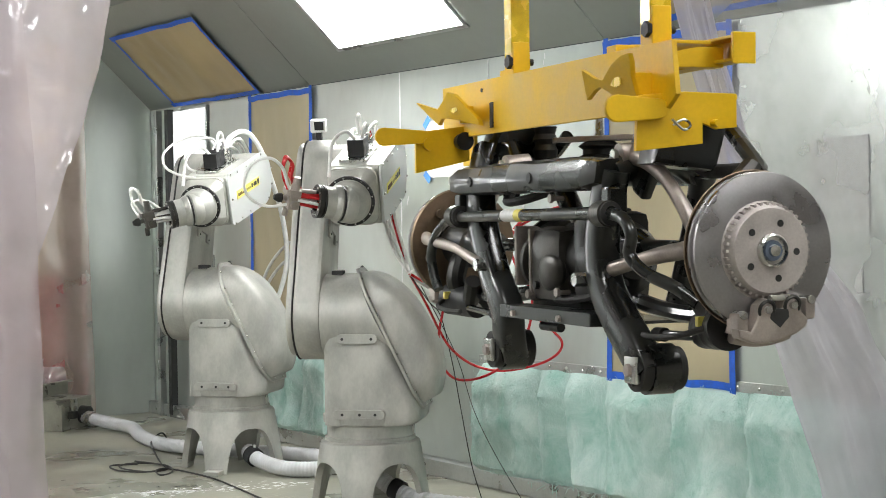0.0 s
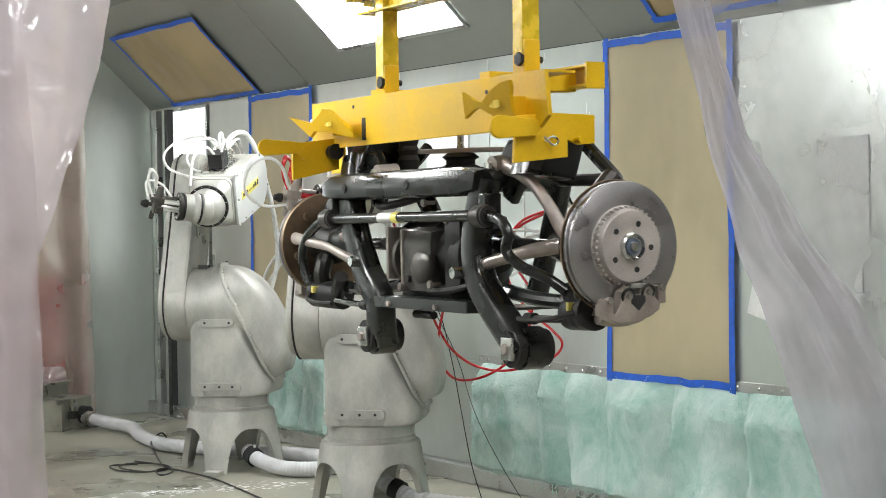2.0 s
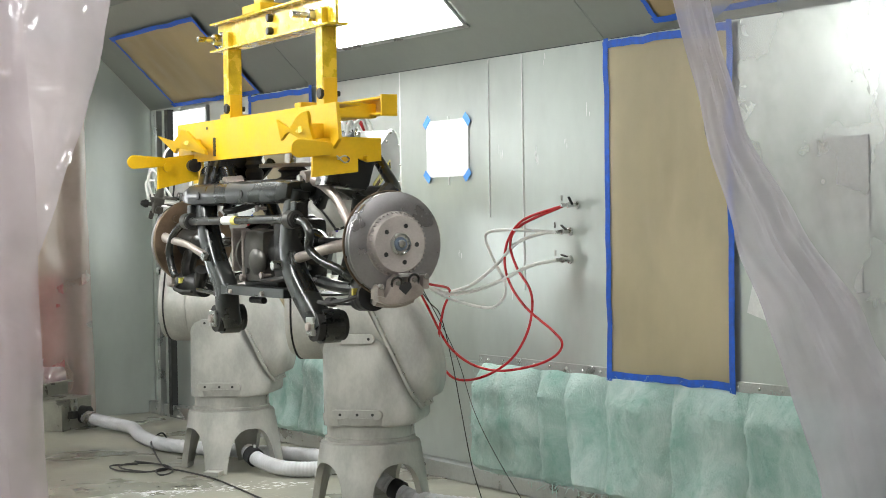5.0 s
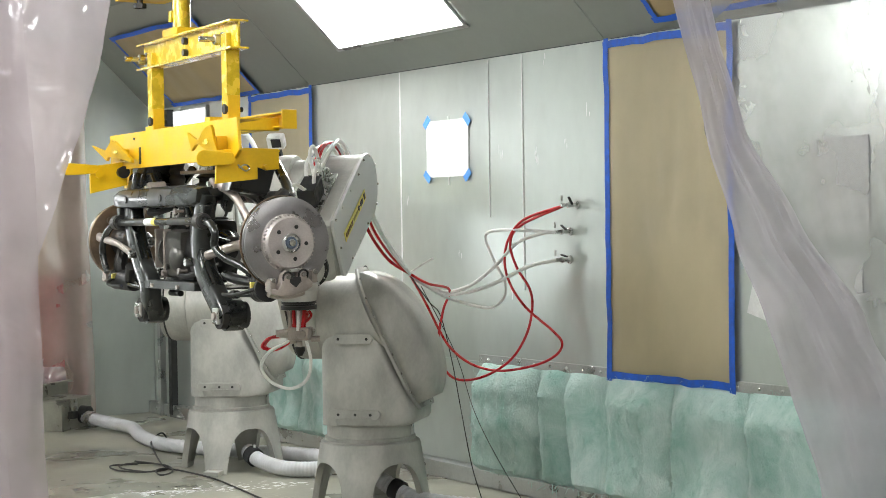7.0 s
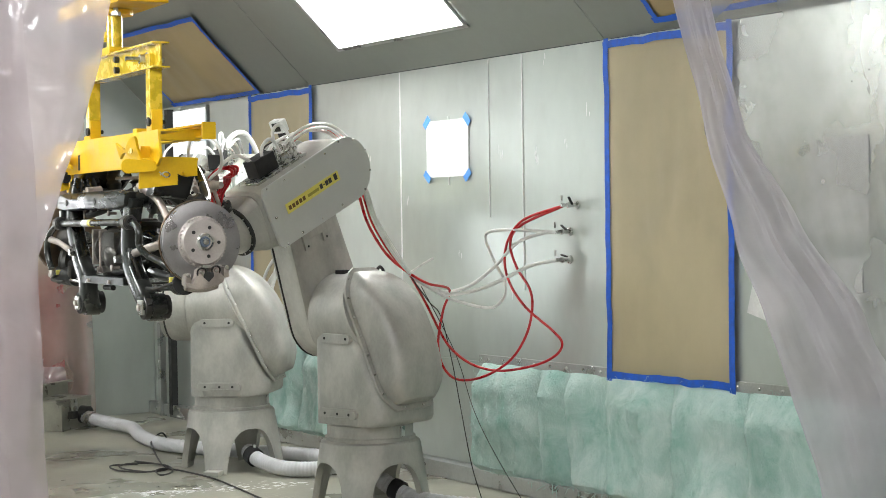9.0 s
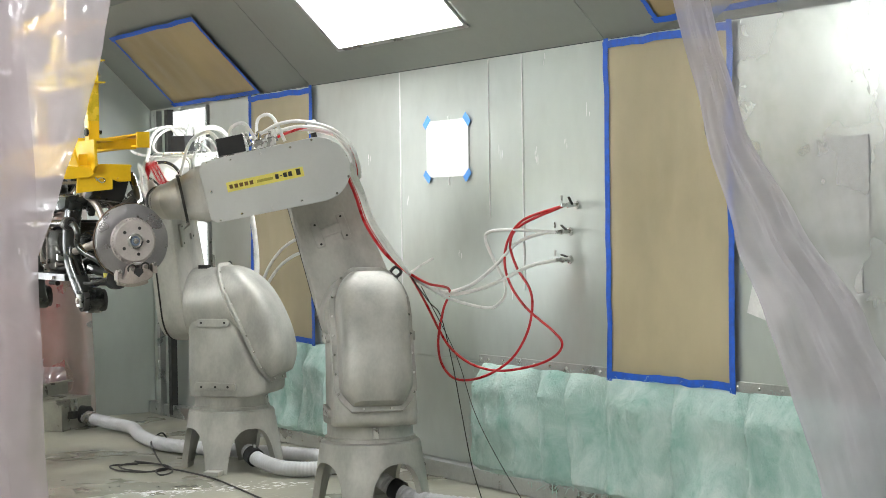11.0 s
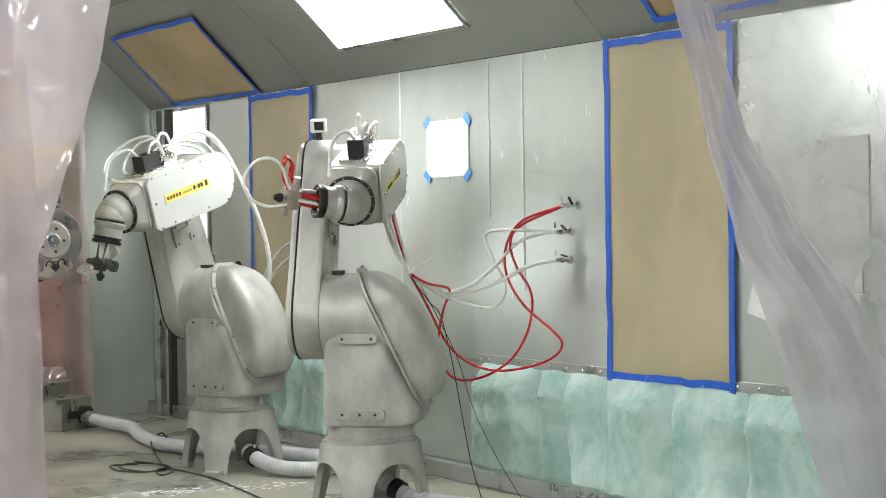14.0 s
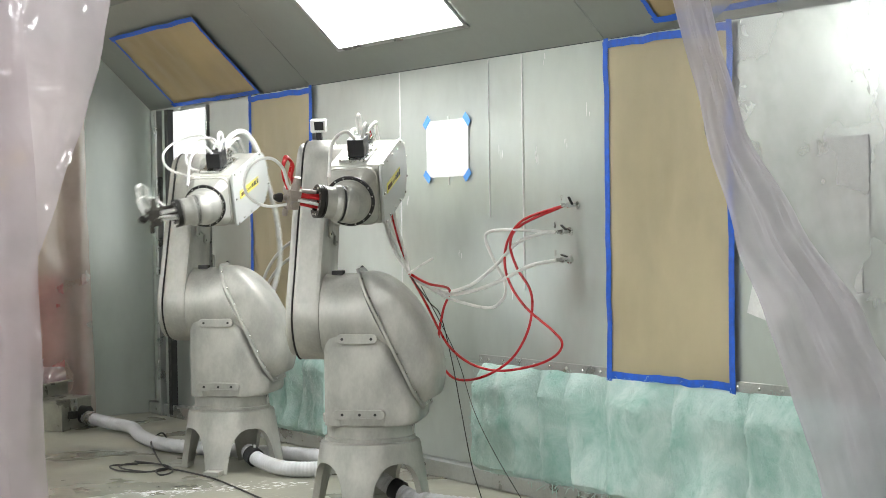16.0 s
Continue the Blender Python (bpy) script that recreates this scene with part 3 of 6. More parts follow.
def build_robot(where, label, second):
    """Local frame: x forward, y to its left, z up. Returns the robot and its moving parts."""
    r = thing("painting_robot", None, None, label, "industrial robot", "painting robots", m=pose(where[0], where[1], 0))
    st = part("pedestal", stool_mesh(), ROBOT, r, "flared cast pedestal on four legs")
    for k in range(4):
        a = radians(45 + 90 * k)
        part("foot", box(B(), (0.335 * math.cos(a), 0.335 * math.sin(a), 0.014), (0.13, 0.1, 0.028), 0.004, Euler((0, 0, a)).to_matrix()), ROBOT, st)
    # turret
    bm = B()
    lathe(bm, [(0.0005, 0.368), (0.236, 0.368), (0.236, 0.385), (0.224, 0.39), (0.224, 0.45), (0.242, 0.462), (0.245, 0.5), (0.0005, 0.5)])
    levels = [(0.456, 0.225), (0.460, 0.255), (0.470, 0.277), (0.488, 0.288), (0.553, 0.290), (0.70, 0.219), (0.85, 0.147), (1.0, 0.074)]
    rings = [[bm.verts.new((a, b, z)) for a, b in rounded(-0.214, 0.214, -0.205, ym, 0.065, 6)] for z, ym in levels]
    for ra, rb in zip(rings, rings[1:]):
        for k in range(len(ra)):
            bm.faces.new((ra[k], ra[(k + 1) % len(ra)], rb[(k + 1) % len(ra)], rb[k]))
    bm.faces.new(rings[0][::-1])
    bm.faces.new(rings[-1])
    shoulder_mesh(bm)
    bmesh.ops.recalc_face_normals(bm, faces=bm.faces[:])
    tu = part("turret", bm, ROBOT, r, "silver cast turret")
    part("cover", dome_mesh(), ROBOT, tu, "smooth bulging shoulder cover")
    fl = part("cover_flange", flange_mesh(), ROBOT, tu, "flat bolted flange")
    for w in (0.06, 0.2, 0.34, 0.48, 0.62, 0.76, 0.9):
        for sx in (-1, 1):
            c = cover_point(sx * (cover_half(w) + 0.016), w, 0.012)
            part("bolt", cyl(B(), c, c + COVER_N * 0.006, 0.006, None, 8), STEEL, fl)
    for x in (-0.07, 0.07):
        c = cover_point(x, 1.008, 0.012)
        part("bolt", cyl(B(), c, c + COVER_N * 0.006, 0.006, None, 8), STEEL, fl)
    for z, hw, yc in ((0.90, 0.105, -0.02), (0.515, 0.135, -0.015)):
        for xx in (0.216, -0.216):
            pad = part("mounting_pad", prism(B(), rounded(yc - hw, yc + hw, z - 0.024, z + 0.024, 0.022), "x", min(xx * 0.96, xx * 1.075), max(xx * 0.96, xx * 1.075), 0.002), ROBOT, tu)
            for q in (-0.085, 0.005, 0.085) if z < 0.8 else (-0.075, 0.075):
                part("bolt_hole", cyl(B(), (xx * 1.02, yc + q, z), (xx * 1.079, yc + q, z), 0.0075, None, 10), ROBOT_DARK, pad)
    eye = B()
    tube(eye, [(-0.156, -0.06, 1.200), (-0.128, -0.06, 1.228), (-0.156, -0.06, 1.256), (-0.184, -0.06, 1.228), (-0.156, -0.06, 1.200)], 0.0085, 8, 6)
    cyl(eye, (-0.156, -0.06, 1.14), (-0.156, -0.06, 1.205), 0.011, None, 10)
    part("lifting_eye", eye, BLACK, tu, "black steel lifting eye")
    part("index_mark", box(B(), (0.0, 0.228, 0.42), (0.026, 0.012, 0.055), 0.003), STEEL, tu)
    part("stop_block", box(B(), (0.03, -0.15, 1.232), (0.06, 0.06, 0.024), 0.004), ROBOT_DARK, tu)
    # lower arm
    bm = B()
    prism(bm, stadium(0, 0.222, L2, 0.165, 16, "z"), "y", -0.355, -0.213, 0.02)
    prism(bm, stadium(0, 0.205, L2, 0.15, 16, "z"), "y", -0.395, -0.353, 0.014)
    cyl(bm, (0, -0.22, 0), (0, -0.20, 0), 0.2, None, 48)
    la = part("lower_arm", bm, ROBOT, r, "long silver cast arm")
    part("arm_gasket", prism(B(), stadium(0, 0.2232, L2, 0.1662, 16, "z"), "y", -0.3585, -0.3555), ROBOT_DARK, la)
    br = B()
    for xx in (-0.062, 0.082):
        box(br, (xx, -0.2065, 0.478), (0.046, 0.015, 0.142), 0.006)
    box(br, (0.01, -0.207, 0.478), (0.11, 0.014, 0.05), 0.005)
    brk = part("bracket", br, ROBOT, la, "small cast bracket with four screws")
    for xx, zz in ((0.082, 0.532), (-0.062, 0.532), (-0.062, 0.425), (0.082, 0.425)):
        part("screw", cyl(B(), (xx, -0.202, zz), (xx, -0.197, zz), 0.0065, None, 8), ROBOT_DARK, brk)
    # upper arm
    bm = B()
    prism(bm, [(x, z) for x, z in stadium(0.0, 0.158, 0.42, 0.150, 14)][15:] + [(0.56, -0.150), (0.575, -0.13), (0.575, 0.135), (0.56, 0.150)], "y", -0.130, 0.132, 0.012)
    cyl(bm, (0, -0.352, 0), (0, -0.12, 0), 0.138, None, 40)
    ua = part("upper_arm", bm, ROBOT, r, "boxy silver forearm")
    body = [(x, z) for x, z in stadium(0.0, 0.165, 0.42, 0.157, 14)][15:] + [(0.555, -0.157), (0.582, -0.135), (0.590, 0.12), (0.565, 0.157)]
    pn = part("side_panel", prism(B(), body, "y", 0.133, 0.148, 0.004), ROBOT_PANEL_LIT, ua, "pale flat side panel with edge screws")
    for q in body[::3] + [(0.12, 0.15), (0.28, 0.15), (0.44, 0.15), (0.12, -0.15), (0.28, -0.15), (0.44, -0.15), (0.572, 0.0)]:
        part("screw", ball(B(), (q[0] * 0.965, 0.149, q[1] * 0.93), 0.007, 8), STEEL, pn)
    plate = part("label_plate", box(B(), (0.2735, 0.150, 0.006), (0.395, 0.004, 0.05), 0.001), LABEL_Y, pn, "yellow maker's label with plain bars")
    bars(plate, 0.47, 0.077, -0.017, 0.029, 0.1535, [(0.03 + 0.066 * k, 0.075 + 0.066 * k, 0.28, 0.72, INK_RED) for k in range(5)] + [(0.39, 0.60, 0.32, 0.62, INK_OLIVE)] + [(0.63, 0.675, 0.28, 0.8, INK_BLK), (0.69, 0.72, 0.5, 0.6, INK_BLK), (0.735, 0.785, 0.28, 0.8, INK_BLK), (0.80, 0.85, 0.28, 0.8, INK_BLK), (0.905, 0.96, 0.22, 0.9, INK_BLK)])
    # nose
    bm = B()
    ring = rounded(-0.128, 0.128, -0.145, 0.145, 0.05, 5)
    n = len(ring)
    circ = []
    for p in ring:
        a = math.atan2(p[1], p[0])
        circ.append((0.125 * math.cos(a), 0.125 * math.sin(a)))
    loft(bm, [(0.574, a, b) for a, b in ring], [(0.61, a, b) for a, b in ring])
    loft(bm, [(0.608, a * 0.97, b * 0.97) for a, b in ring], [(0.69, a, b) for a, b in circ])
    part("nose_casting", bm, ROBOT, ua)
    part("joint_ring", cyl(B(), (0.690, 0, 0), (0.704, 0, 0), 0.126, None, 40), ROBOT_DARK, ua, "dark joint ring")
    for k in range(16):
        a = 2 * math.pi * (k + 0.5) / 16
        part("bolt", cyl(B(), (0.703, 0.118 * math.cos(a), 0.118 * math.sin(a)), (0.707, 0.118 * math.cos(a), 0.118 * math.sin(a)), 0.0042, None, 6), STEEL, ua)
    # valve gear on top
    part("mounting_plate", box(B(), (0.33, -0.01, 0.160), (0.36, 0.14, 0.016), 0.003), STEEL, ua)
    vb = part("valve_box", box(B(), (0.40, 0.0, 0.215), (0.14, 0.085, 0.09), 0.004), BLACK, ua, "black valve box")
    mf = part("valve_manifold", box(B(), (0.23, 0.0, 0.19), (0.12, 0.06, 0.05), 0.006), STEEL, ua, "steel valve manifold with fittings")
    rnd = random.Random(3)
    for k in range(9):
        x, y = 0.16 + 0.02 * k, rnd.uniform(-0.05, 0.05)
        part("fitting", cyl(B(), (x, y, 0.19), (x + rnd.uniform(-0.02, 0.02), y + rnd.uniform(-0.03, 0.03), rnd.uniform(0.22, 0.27)), 0.009, 0.007, 10), STEEL, mf)
    for pts in ([(0.40, 0.02, 0.24), (0.38, 0.03, 0.30), (0.31, 0.03, 0.31), (0.27, 0.02, 0.22)],
                [(0.26, -0.02, 0.23), (0.23, -0.03, 0.32), (0.16, -0.03, 0.32), (0.12, -0.03, 0.18)],
                [(0.24, 0.01, 0.24), (0.14, 0.03, 0.27), (0.02, 0.03, 0.26), (-0.13, 0.0, 0.19), (-0.205, 0.0, 0.09), (-0.225, 0.0, -0.02), (-0.215, 0.0, -0.09)],
                [(0.22, -0.02, 0.22), (0.10, 0.0, 0.24), (0.0, 0.0, 0.23), (-0.13, -0.02, 0.175), (-0.195, -0.02, 0.08), (-0.215, -0.02, -0.02), (-0.205, -0.02, -0.09)],
                [(0.34, -0.03, 0.22), (0.2, -0.07, 0.25), (0.0, -0.08, 0.22), (-0.13, -0.06, 0.16), (-0.19, -0.05, 0.07), (-0.21, -0.04, -0.02), (-0.20, -0.04, -0.09)],
                [(0.45, 0.0, 0.25), (0.5, -0.04, 0.31), (0.6, -0.09, 0.27), (0.68, -0.1, 0.12)]):
        part("air_hose", tube(B(), pts, 0.009, 8, 6), HOSE_W, ua, "white air hose")
    if not second:
        for o in (0.0, 0.016):
            part("paint_hose", tube(B(), [(0.2, -0.03 - o, 0.2), (0.08, -0.04 - o, 0.222), (-0.03, -0.04 - o, 0.225), (-0.13, -0.03 - o, 0.178), (-0.20, -0.02 - o, 0.085), (-0.218, -0.015 - o, -0.02), (-0.21, -o, -0.09)], 0.0068, 8, 6), HOSE_R, ua, "red paint hose")
        cam_box = part("action_camera", box(B(), (-0.06, -0.30, 0.235), (0.05, 0.085, 0.068), 0.008), HOSE_W, ua, "small action camera in a clear case")
        part("camera_lens", box(B(), (-0.033, -0.293, 0.238), (0.008, 0.05, 0.046), 0.004), BLACK, cam_box)
        part("camera_mount", box(B(), (-0.06, -0.30, 0.17), (0.03, 0.03, 0.08), 0.004), BLACK, cam_box)
    else:
        part("supply_hose", tube(B(), [(0.20, 0.0, 0.22), (0.13, 0.0, 0.28), (0.0, 0.03, 0.30), (-0.11, 0.06, 0.25), (-0.19, 0.09, 0.12), (-0.25, 0.11, -0.06), (-0.33, 0.13, -0.33), (-0.37, 0.12, -0.62), (-0.34, 0.06, -0.84), (-0.24, 0.0, -1.0)], 0.016, 10, 6), HOSE_W, ua, "thick white supply hose")
        for pts in ([(0.22, -0.03, 0.23), (0.17, -0.14, 0.31), (0.19, -0.28, 0.30), (0.30, -0.36, 0.24), (0.44, -0.30, 0.18), (0.54, -0.16, 0.15), (0.57, -0.06, 0.14)], [(0.24, -0.02, 0.23), (0.20, -0.08, 0.30), (0.24, -0.18, 0.29), (0.34, -0.21, 0.22), (0.44, -0.15, 0.17), (0.48, -0.06, 0.155)]):
            part("air_hose", tube(B(), pts, 0.008, 8, 7), HOSE_W, ua, "white air hose in an open loop")
    # wrist
    bm = B()
    lathe(bm, [(0.0005, 0.0), (0.110, 0.0), (0.110, 0.016), (0.104, 0.024), (0.098, 0.05), (0.088, 0.082), (0.060, 0.112), (0.0005, 0.122)], axis="x", seg=40)
    wr = part("wrist", bm, ROBOT, r, "rounded grey wrist joint")
    bm = B()
    lathe(bm, [(0.0005, -0.07), (0.05, -0.06), (0.082, -0.03), (0.092, 0.0), (0.092, 0.022), (0.086, 0.030), (0.086, 0.040), (0.092, 0.048), (0.088, 0.066), (0.079, 0.076), (0.077, 0.125), (0.052, 0.125), (0.05, 0.10), (0.0005, 0.09)], axis="x", seg=40)
    hd = part("hand", bm, ROBOT, r, "short grey hand tube with a black flange")
    part("joint_band", lathe(B(), [(0.080, 0.029), (0.0885, 0.030), (0.0885, 0.040), (0.080, 0.041)], axis="x", seg=36), ROBOT_DARK, hd, "dark joint band")
    part("flange", lathe(B(), [(0.05, 0.125), (0.080, 0.125), (0.080, 0.135), (0.074, 0.137), (0.074, 0.143), (0.082, 0.145), (0.082, 0.162), (0.052, 0.162), (0.05, 0.125)], axis="x", seg=36), ALU_DARK, hd, "dark hollow tool flange with a bolt ring")
    for k in range(10):
        a = 2 * math.pi * k / 10
        part("bolt", cyl(B(), (0.161, 0.067 * math.cos(a), 0.067 * math.sin(a)), (0.167, 0.067 * math.cos(a), 0.067 * math.sin(a)), 0.006, None, 8), STEEL, hd)
    for k in range(6):
        a = 2 * math.pi * k / 6
        part("gun_hose", tube(B(), [(0.09, 0.03 * math.cos(a), 0.03 * math.sin(a)), (0.17, 0.028 * math.cos(a + 0.3), 0.028 * math.sin(a + 0.3)), (0.26, 0.02 * math.cos(a + 0.6), 0.02 * math.sin(a + 0.6))], 0.008, 8, 4), HOSE_W if second or k == 4 else HOSE_R, hd)
    gun = B()
    cyl(gun, (0.16, 0, 0), (0.25, 0, 0), 0.017, None, 12)
    box(gun, (0.275, 0, 0.0), (0.06, 0.10, 0.05), 0.008)
    box(gun, (0.30, 0.03, 0.02), (0.04, 0.03, 0.08), 0.006)
    cyl(gun, (0.275, 0.05, 0), (0.275, 0.11, 0), 0.024, 0.016, 14)
    cyl(gun, (0.30, -0.05, 0.01), (0.30, -0.09, 0.02), 0.014, None, 10)
    cyl(gun, (0.31, 0, 0), (0.34, 0, 0.0), 0.012, None, 10)
    for k in range(5):
        cyl(gun, (0.26 + 0.012 * k, -0.05 + 0.02 * k, 0.025), (0.262 + 0.012 * k, -0.05 + 0.022 * k, 0.06), 0.006, None, 8)
    cyl(gun, (0.17, 0.045, 0.0), (0.29, 0.045, 0.0), 0.010, None, 10)
    cyl(gun, (0.275, -0.02, -0.05), (0.275, -0.02, 0.06), 0.02, None, 14)
    cyl(gun, (0.275, -0.02, 0.06), (0.275, -0.02, 0.085), 0.026, None, 14)
    gn = part("spray_gun", gun, CASE if second else ALU, hd, "grey metal spray gun head")
    part("nozzle", lathe(B(), [(0.004, 0.335), (0.022, 0.335), (0.024, 0.35), (0.012, 0.375), (0.004, 0.375)], axis="x", seg=20), ALU_DARK, gn, "dark spray nozzle")
    for o in (0.0, 0.018, 0.036):
        part("gun_hose", tube(B(), [(0.16, -0.02 + o, 0.03), (0.2, -0.03 + o, 0.08), (0.25, 0.03 + o, 0.09), (0.29, 0.09, 0.05 + o), (0.30, 0.16, 0.03 + o), (0.34, 0.19, 0.02 + o), (0.35, 0.12, 0.01), (0.31, 0.04, 0.0)], 0.007, 8, 6), HOSE_W if second else HOSE_R, gn)
    if second:
        part("gun_hose", tube(B(), [(0.16, 0.0, 0.05), (0.24, 0.08, 0.14), (0.34, 0.10, 0.10), (0.33, 0.02, 0.02)], 0.007, 8, 8), HOSE_W, gn)
    else:
        part("gun_hose", tube(B(), [(0.30, -0.03, 0.0), (0.40, -0.05, 0.0), (0.49, -0.02, 0.02), (0.53, 0.06, 0.02), (0.50, 0.15, 0.02), (0.43, 0.19, 0.0), (0.36, 0.15, 0.0), (0.32, 0.07, 0.0), (0.29, 0.02, 0.0)], 0.008, 8, 6), HOSE_W, gn, "white gun hose in a loop")
    return {"robot": r, "turret": tu, "lower": la, "upper": ua, "wrist": wr, "hand": hd}


# joint angles: seconds, turn, lower arm lean, forearm pitch, wrist roll, wrist bend
HOME = (228.5, -17.3, -14.3, 75, 62)
R1_ROWS = [(0.0, *HOME), (4.3, *HOME), (5.2, 225, 3, -20, 130, 65), (6.3, 222, 25, -30, 180, 60), (6.5, 222.5, 26.8, -30.3, 180, 60), (7.0, 222.8, 34.4, -31.7, 180, 60), (7.2, 219, 31, -18, 180, 70), (7.5, 212.6, 28.0, -5.2, 175, 80), (8.0, 173.5, 11.7, -23.7, 100, 80),
           (8.5, 156.6, 16.1, -19.6, 0, 95), (9.0, 195.7, 20.2, -25.5, 0, 90), (9.25, 168, 15, -24, 0, 90), (10.0, 190, 18, -20, 0, 90), (10.7, 155, 17, -20, 0, 90), (11.3, 158, 20, -3, 170, 60), (11.5, 152.0, 18.5, -23.9, 10, 75), (12.0, 133.4, 30.9, -25.4, 0, 105),
           (12.2, 154.1, 18.6, -25.7, 0, 112), (12.35, 147, 25, -22, 0, 110), (12.5, 139.3, 31.1, -18.3, 0, 108), (12.6, 168, 8, -18, 60, 85), (12.75, *HOME), (16.0, *HOME)]
R2_ROWS = [(0.0, 223, -16.5, -14.4, 95, 55), (0.3, *HOME), (9.1, *HOME), (10.2, 222, 0, -10, 120, 60), (11.3, 222, 22, -2, 150, 50), (11.5, 212.9, 23.9, -8.4, 150, 45), (12.0, 189.8, 22.6, -25.2, 150, 45), (12.5, 172, 14, -25, 160, 30), (13.0, 167.3, 12.4, -23.9, 170, 30), (13.22, 168, 12.5, -23.8, 170, 32),
           (13.32, 227.5, 30.0, -28.8, 153, 60), (13.6, 227.0, 30.3, -28.8, 153, 60), (13.7, 210, 22, -22.5, 160, 62), (13.8, 206, 20.5, -18.5, 168, 66), (14.0, 204.4, 19.8, -15.6, 172, 66), (14.3, 203.5, 20.8, -11, 176, 62), (14.5, 183.7, 14.8, -10.8, 176, 50), (14.7, 167, 9.5, 2.6, 178, 40), (14.8, 163, 8, 1.4, 178, 35), (14.9, 156, 14, -13.5, 180, 30), (15.0, 157.4, 23.5, -15.9, 180, 30), (15.5, 158.4, 19.9, -21.8, 180, 12), (15.8, 159.6, 19.2, -20.6, 180, 12), (15.9, 208, -6, -16, 110, 52), (16.0, 226.9, -16.3, -14.4, 92, 56)]


def joint_at(rows, t):
    for a, b in zip(rows, rows[1:]):
        if a[0] <= t <= b[0]:
            u = (t - a[0]) / (b[0] - a[0])
            u = u * u * (3 - 2 * u)
            return [p + (q - p) * u for p, q in zip(a[1:], b[1:])]
    return list(rows[-1][1:])


def robot_poses(t1, t2, t3, roll, bend):
    """Poses of the moving parts in the robot's own space; x is forward at turn 0."""
    tu = pose(0, 0, 0, 0, 0, t1)
    lo = tu @ pose(A1, 0, Z2, 0, t2, 0)
    elbow = lo @ Vector((0, 0, L2))
    up = Matrix.Translation(elbow) @ tu.to_3x3().to_4x4() @ pose(0, 0, 0, 0, -t3, 0)
    wr = up @ pose(0.704, 0, 0, roll, 0, 0)
    hd = wr @ pose(0.06, 0, 0, 0, -bend, 0)
    return {"turret": tu, "lower": lo, "upper": up, "wrist": wr, "hand": hd}


def key_robot(rb, rows):
    times = sorted({round(k * 0.1, 1) for k in range(161)} | {r[0] for r in rows})
    tracks = {k: [] for k in ("turret", "lower", "upper", "wrist", "hand")}
    still = None
    for i, t in enumerate(times):
        j = joint_at(rows, t)
        nxt = joint_at(rows, times[min(i + 1, len(times) - 1)])
        if j == still and nxt == j and t not in (0.0, 16.0):
            continue
        still = j
        for k, m in robot_poses(*j).items():
            tracks[k].append((t, m))
    for k, rows_k in tracks.items():
        walk(rb[k], rows_k)


# ---- the hanging axle assembly ----
# local frame: y along the conveyor, x towards the booth wall, z up from the floor
AXLE_ROWS = [(0, 2.6282, 3.3209, -12.31), (0.5, 2.6526, 3.4842, -8.22), (1, 2.6758, 3.6607, -5.59), (1.5, 2.6915, 3.8475, -3.98), (2, 2.7001, 4.0347, -3.31),
             (3, 2.7227, 4.4318, -3.16), (4, 2.7502, 4.8477, -2.96), (6.5, 2.8067, 5.8611, -2.96), (9, 2.8587, 6.8667, -2.96), (16, 3.0045, 9.6823, -2.96)]
HZ = 1.426


def bolt(parent, a, b, r=0.012, material=None):
    bm = B()
    a, b = Vector(a), Vector(b)
    d = (b - a).normalized()
    cyl(bm, a, b, r * 0.62, None, 12)
    cyl(bm, a, a + d * r * 0.9, r * 1.25, None, 6)
    return part("bolt", bm, material or STEEL, parent)


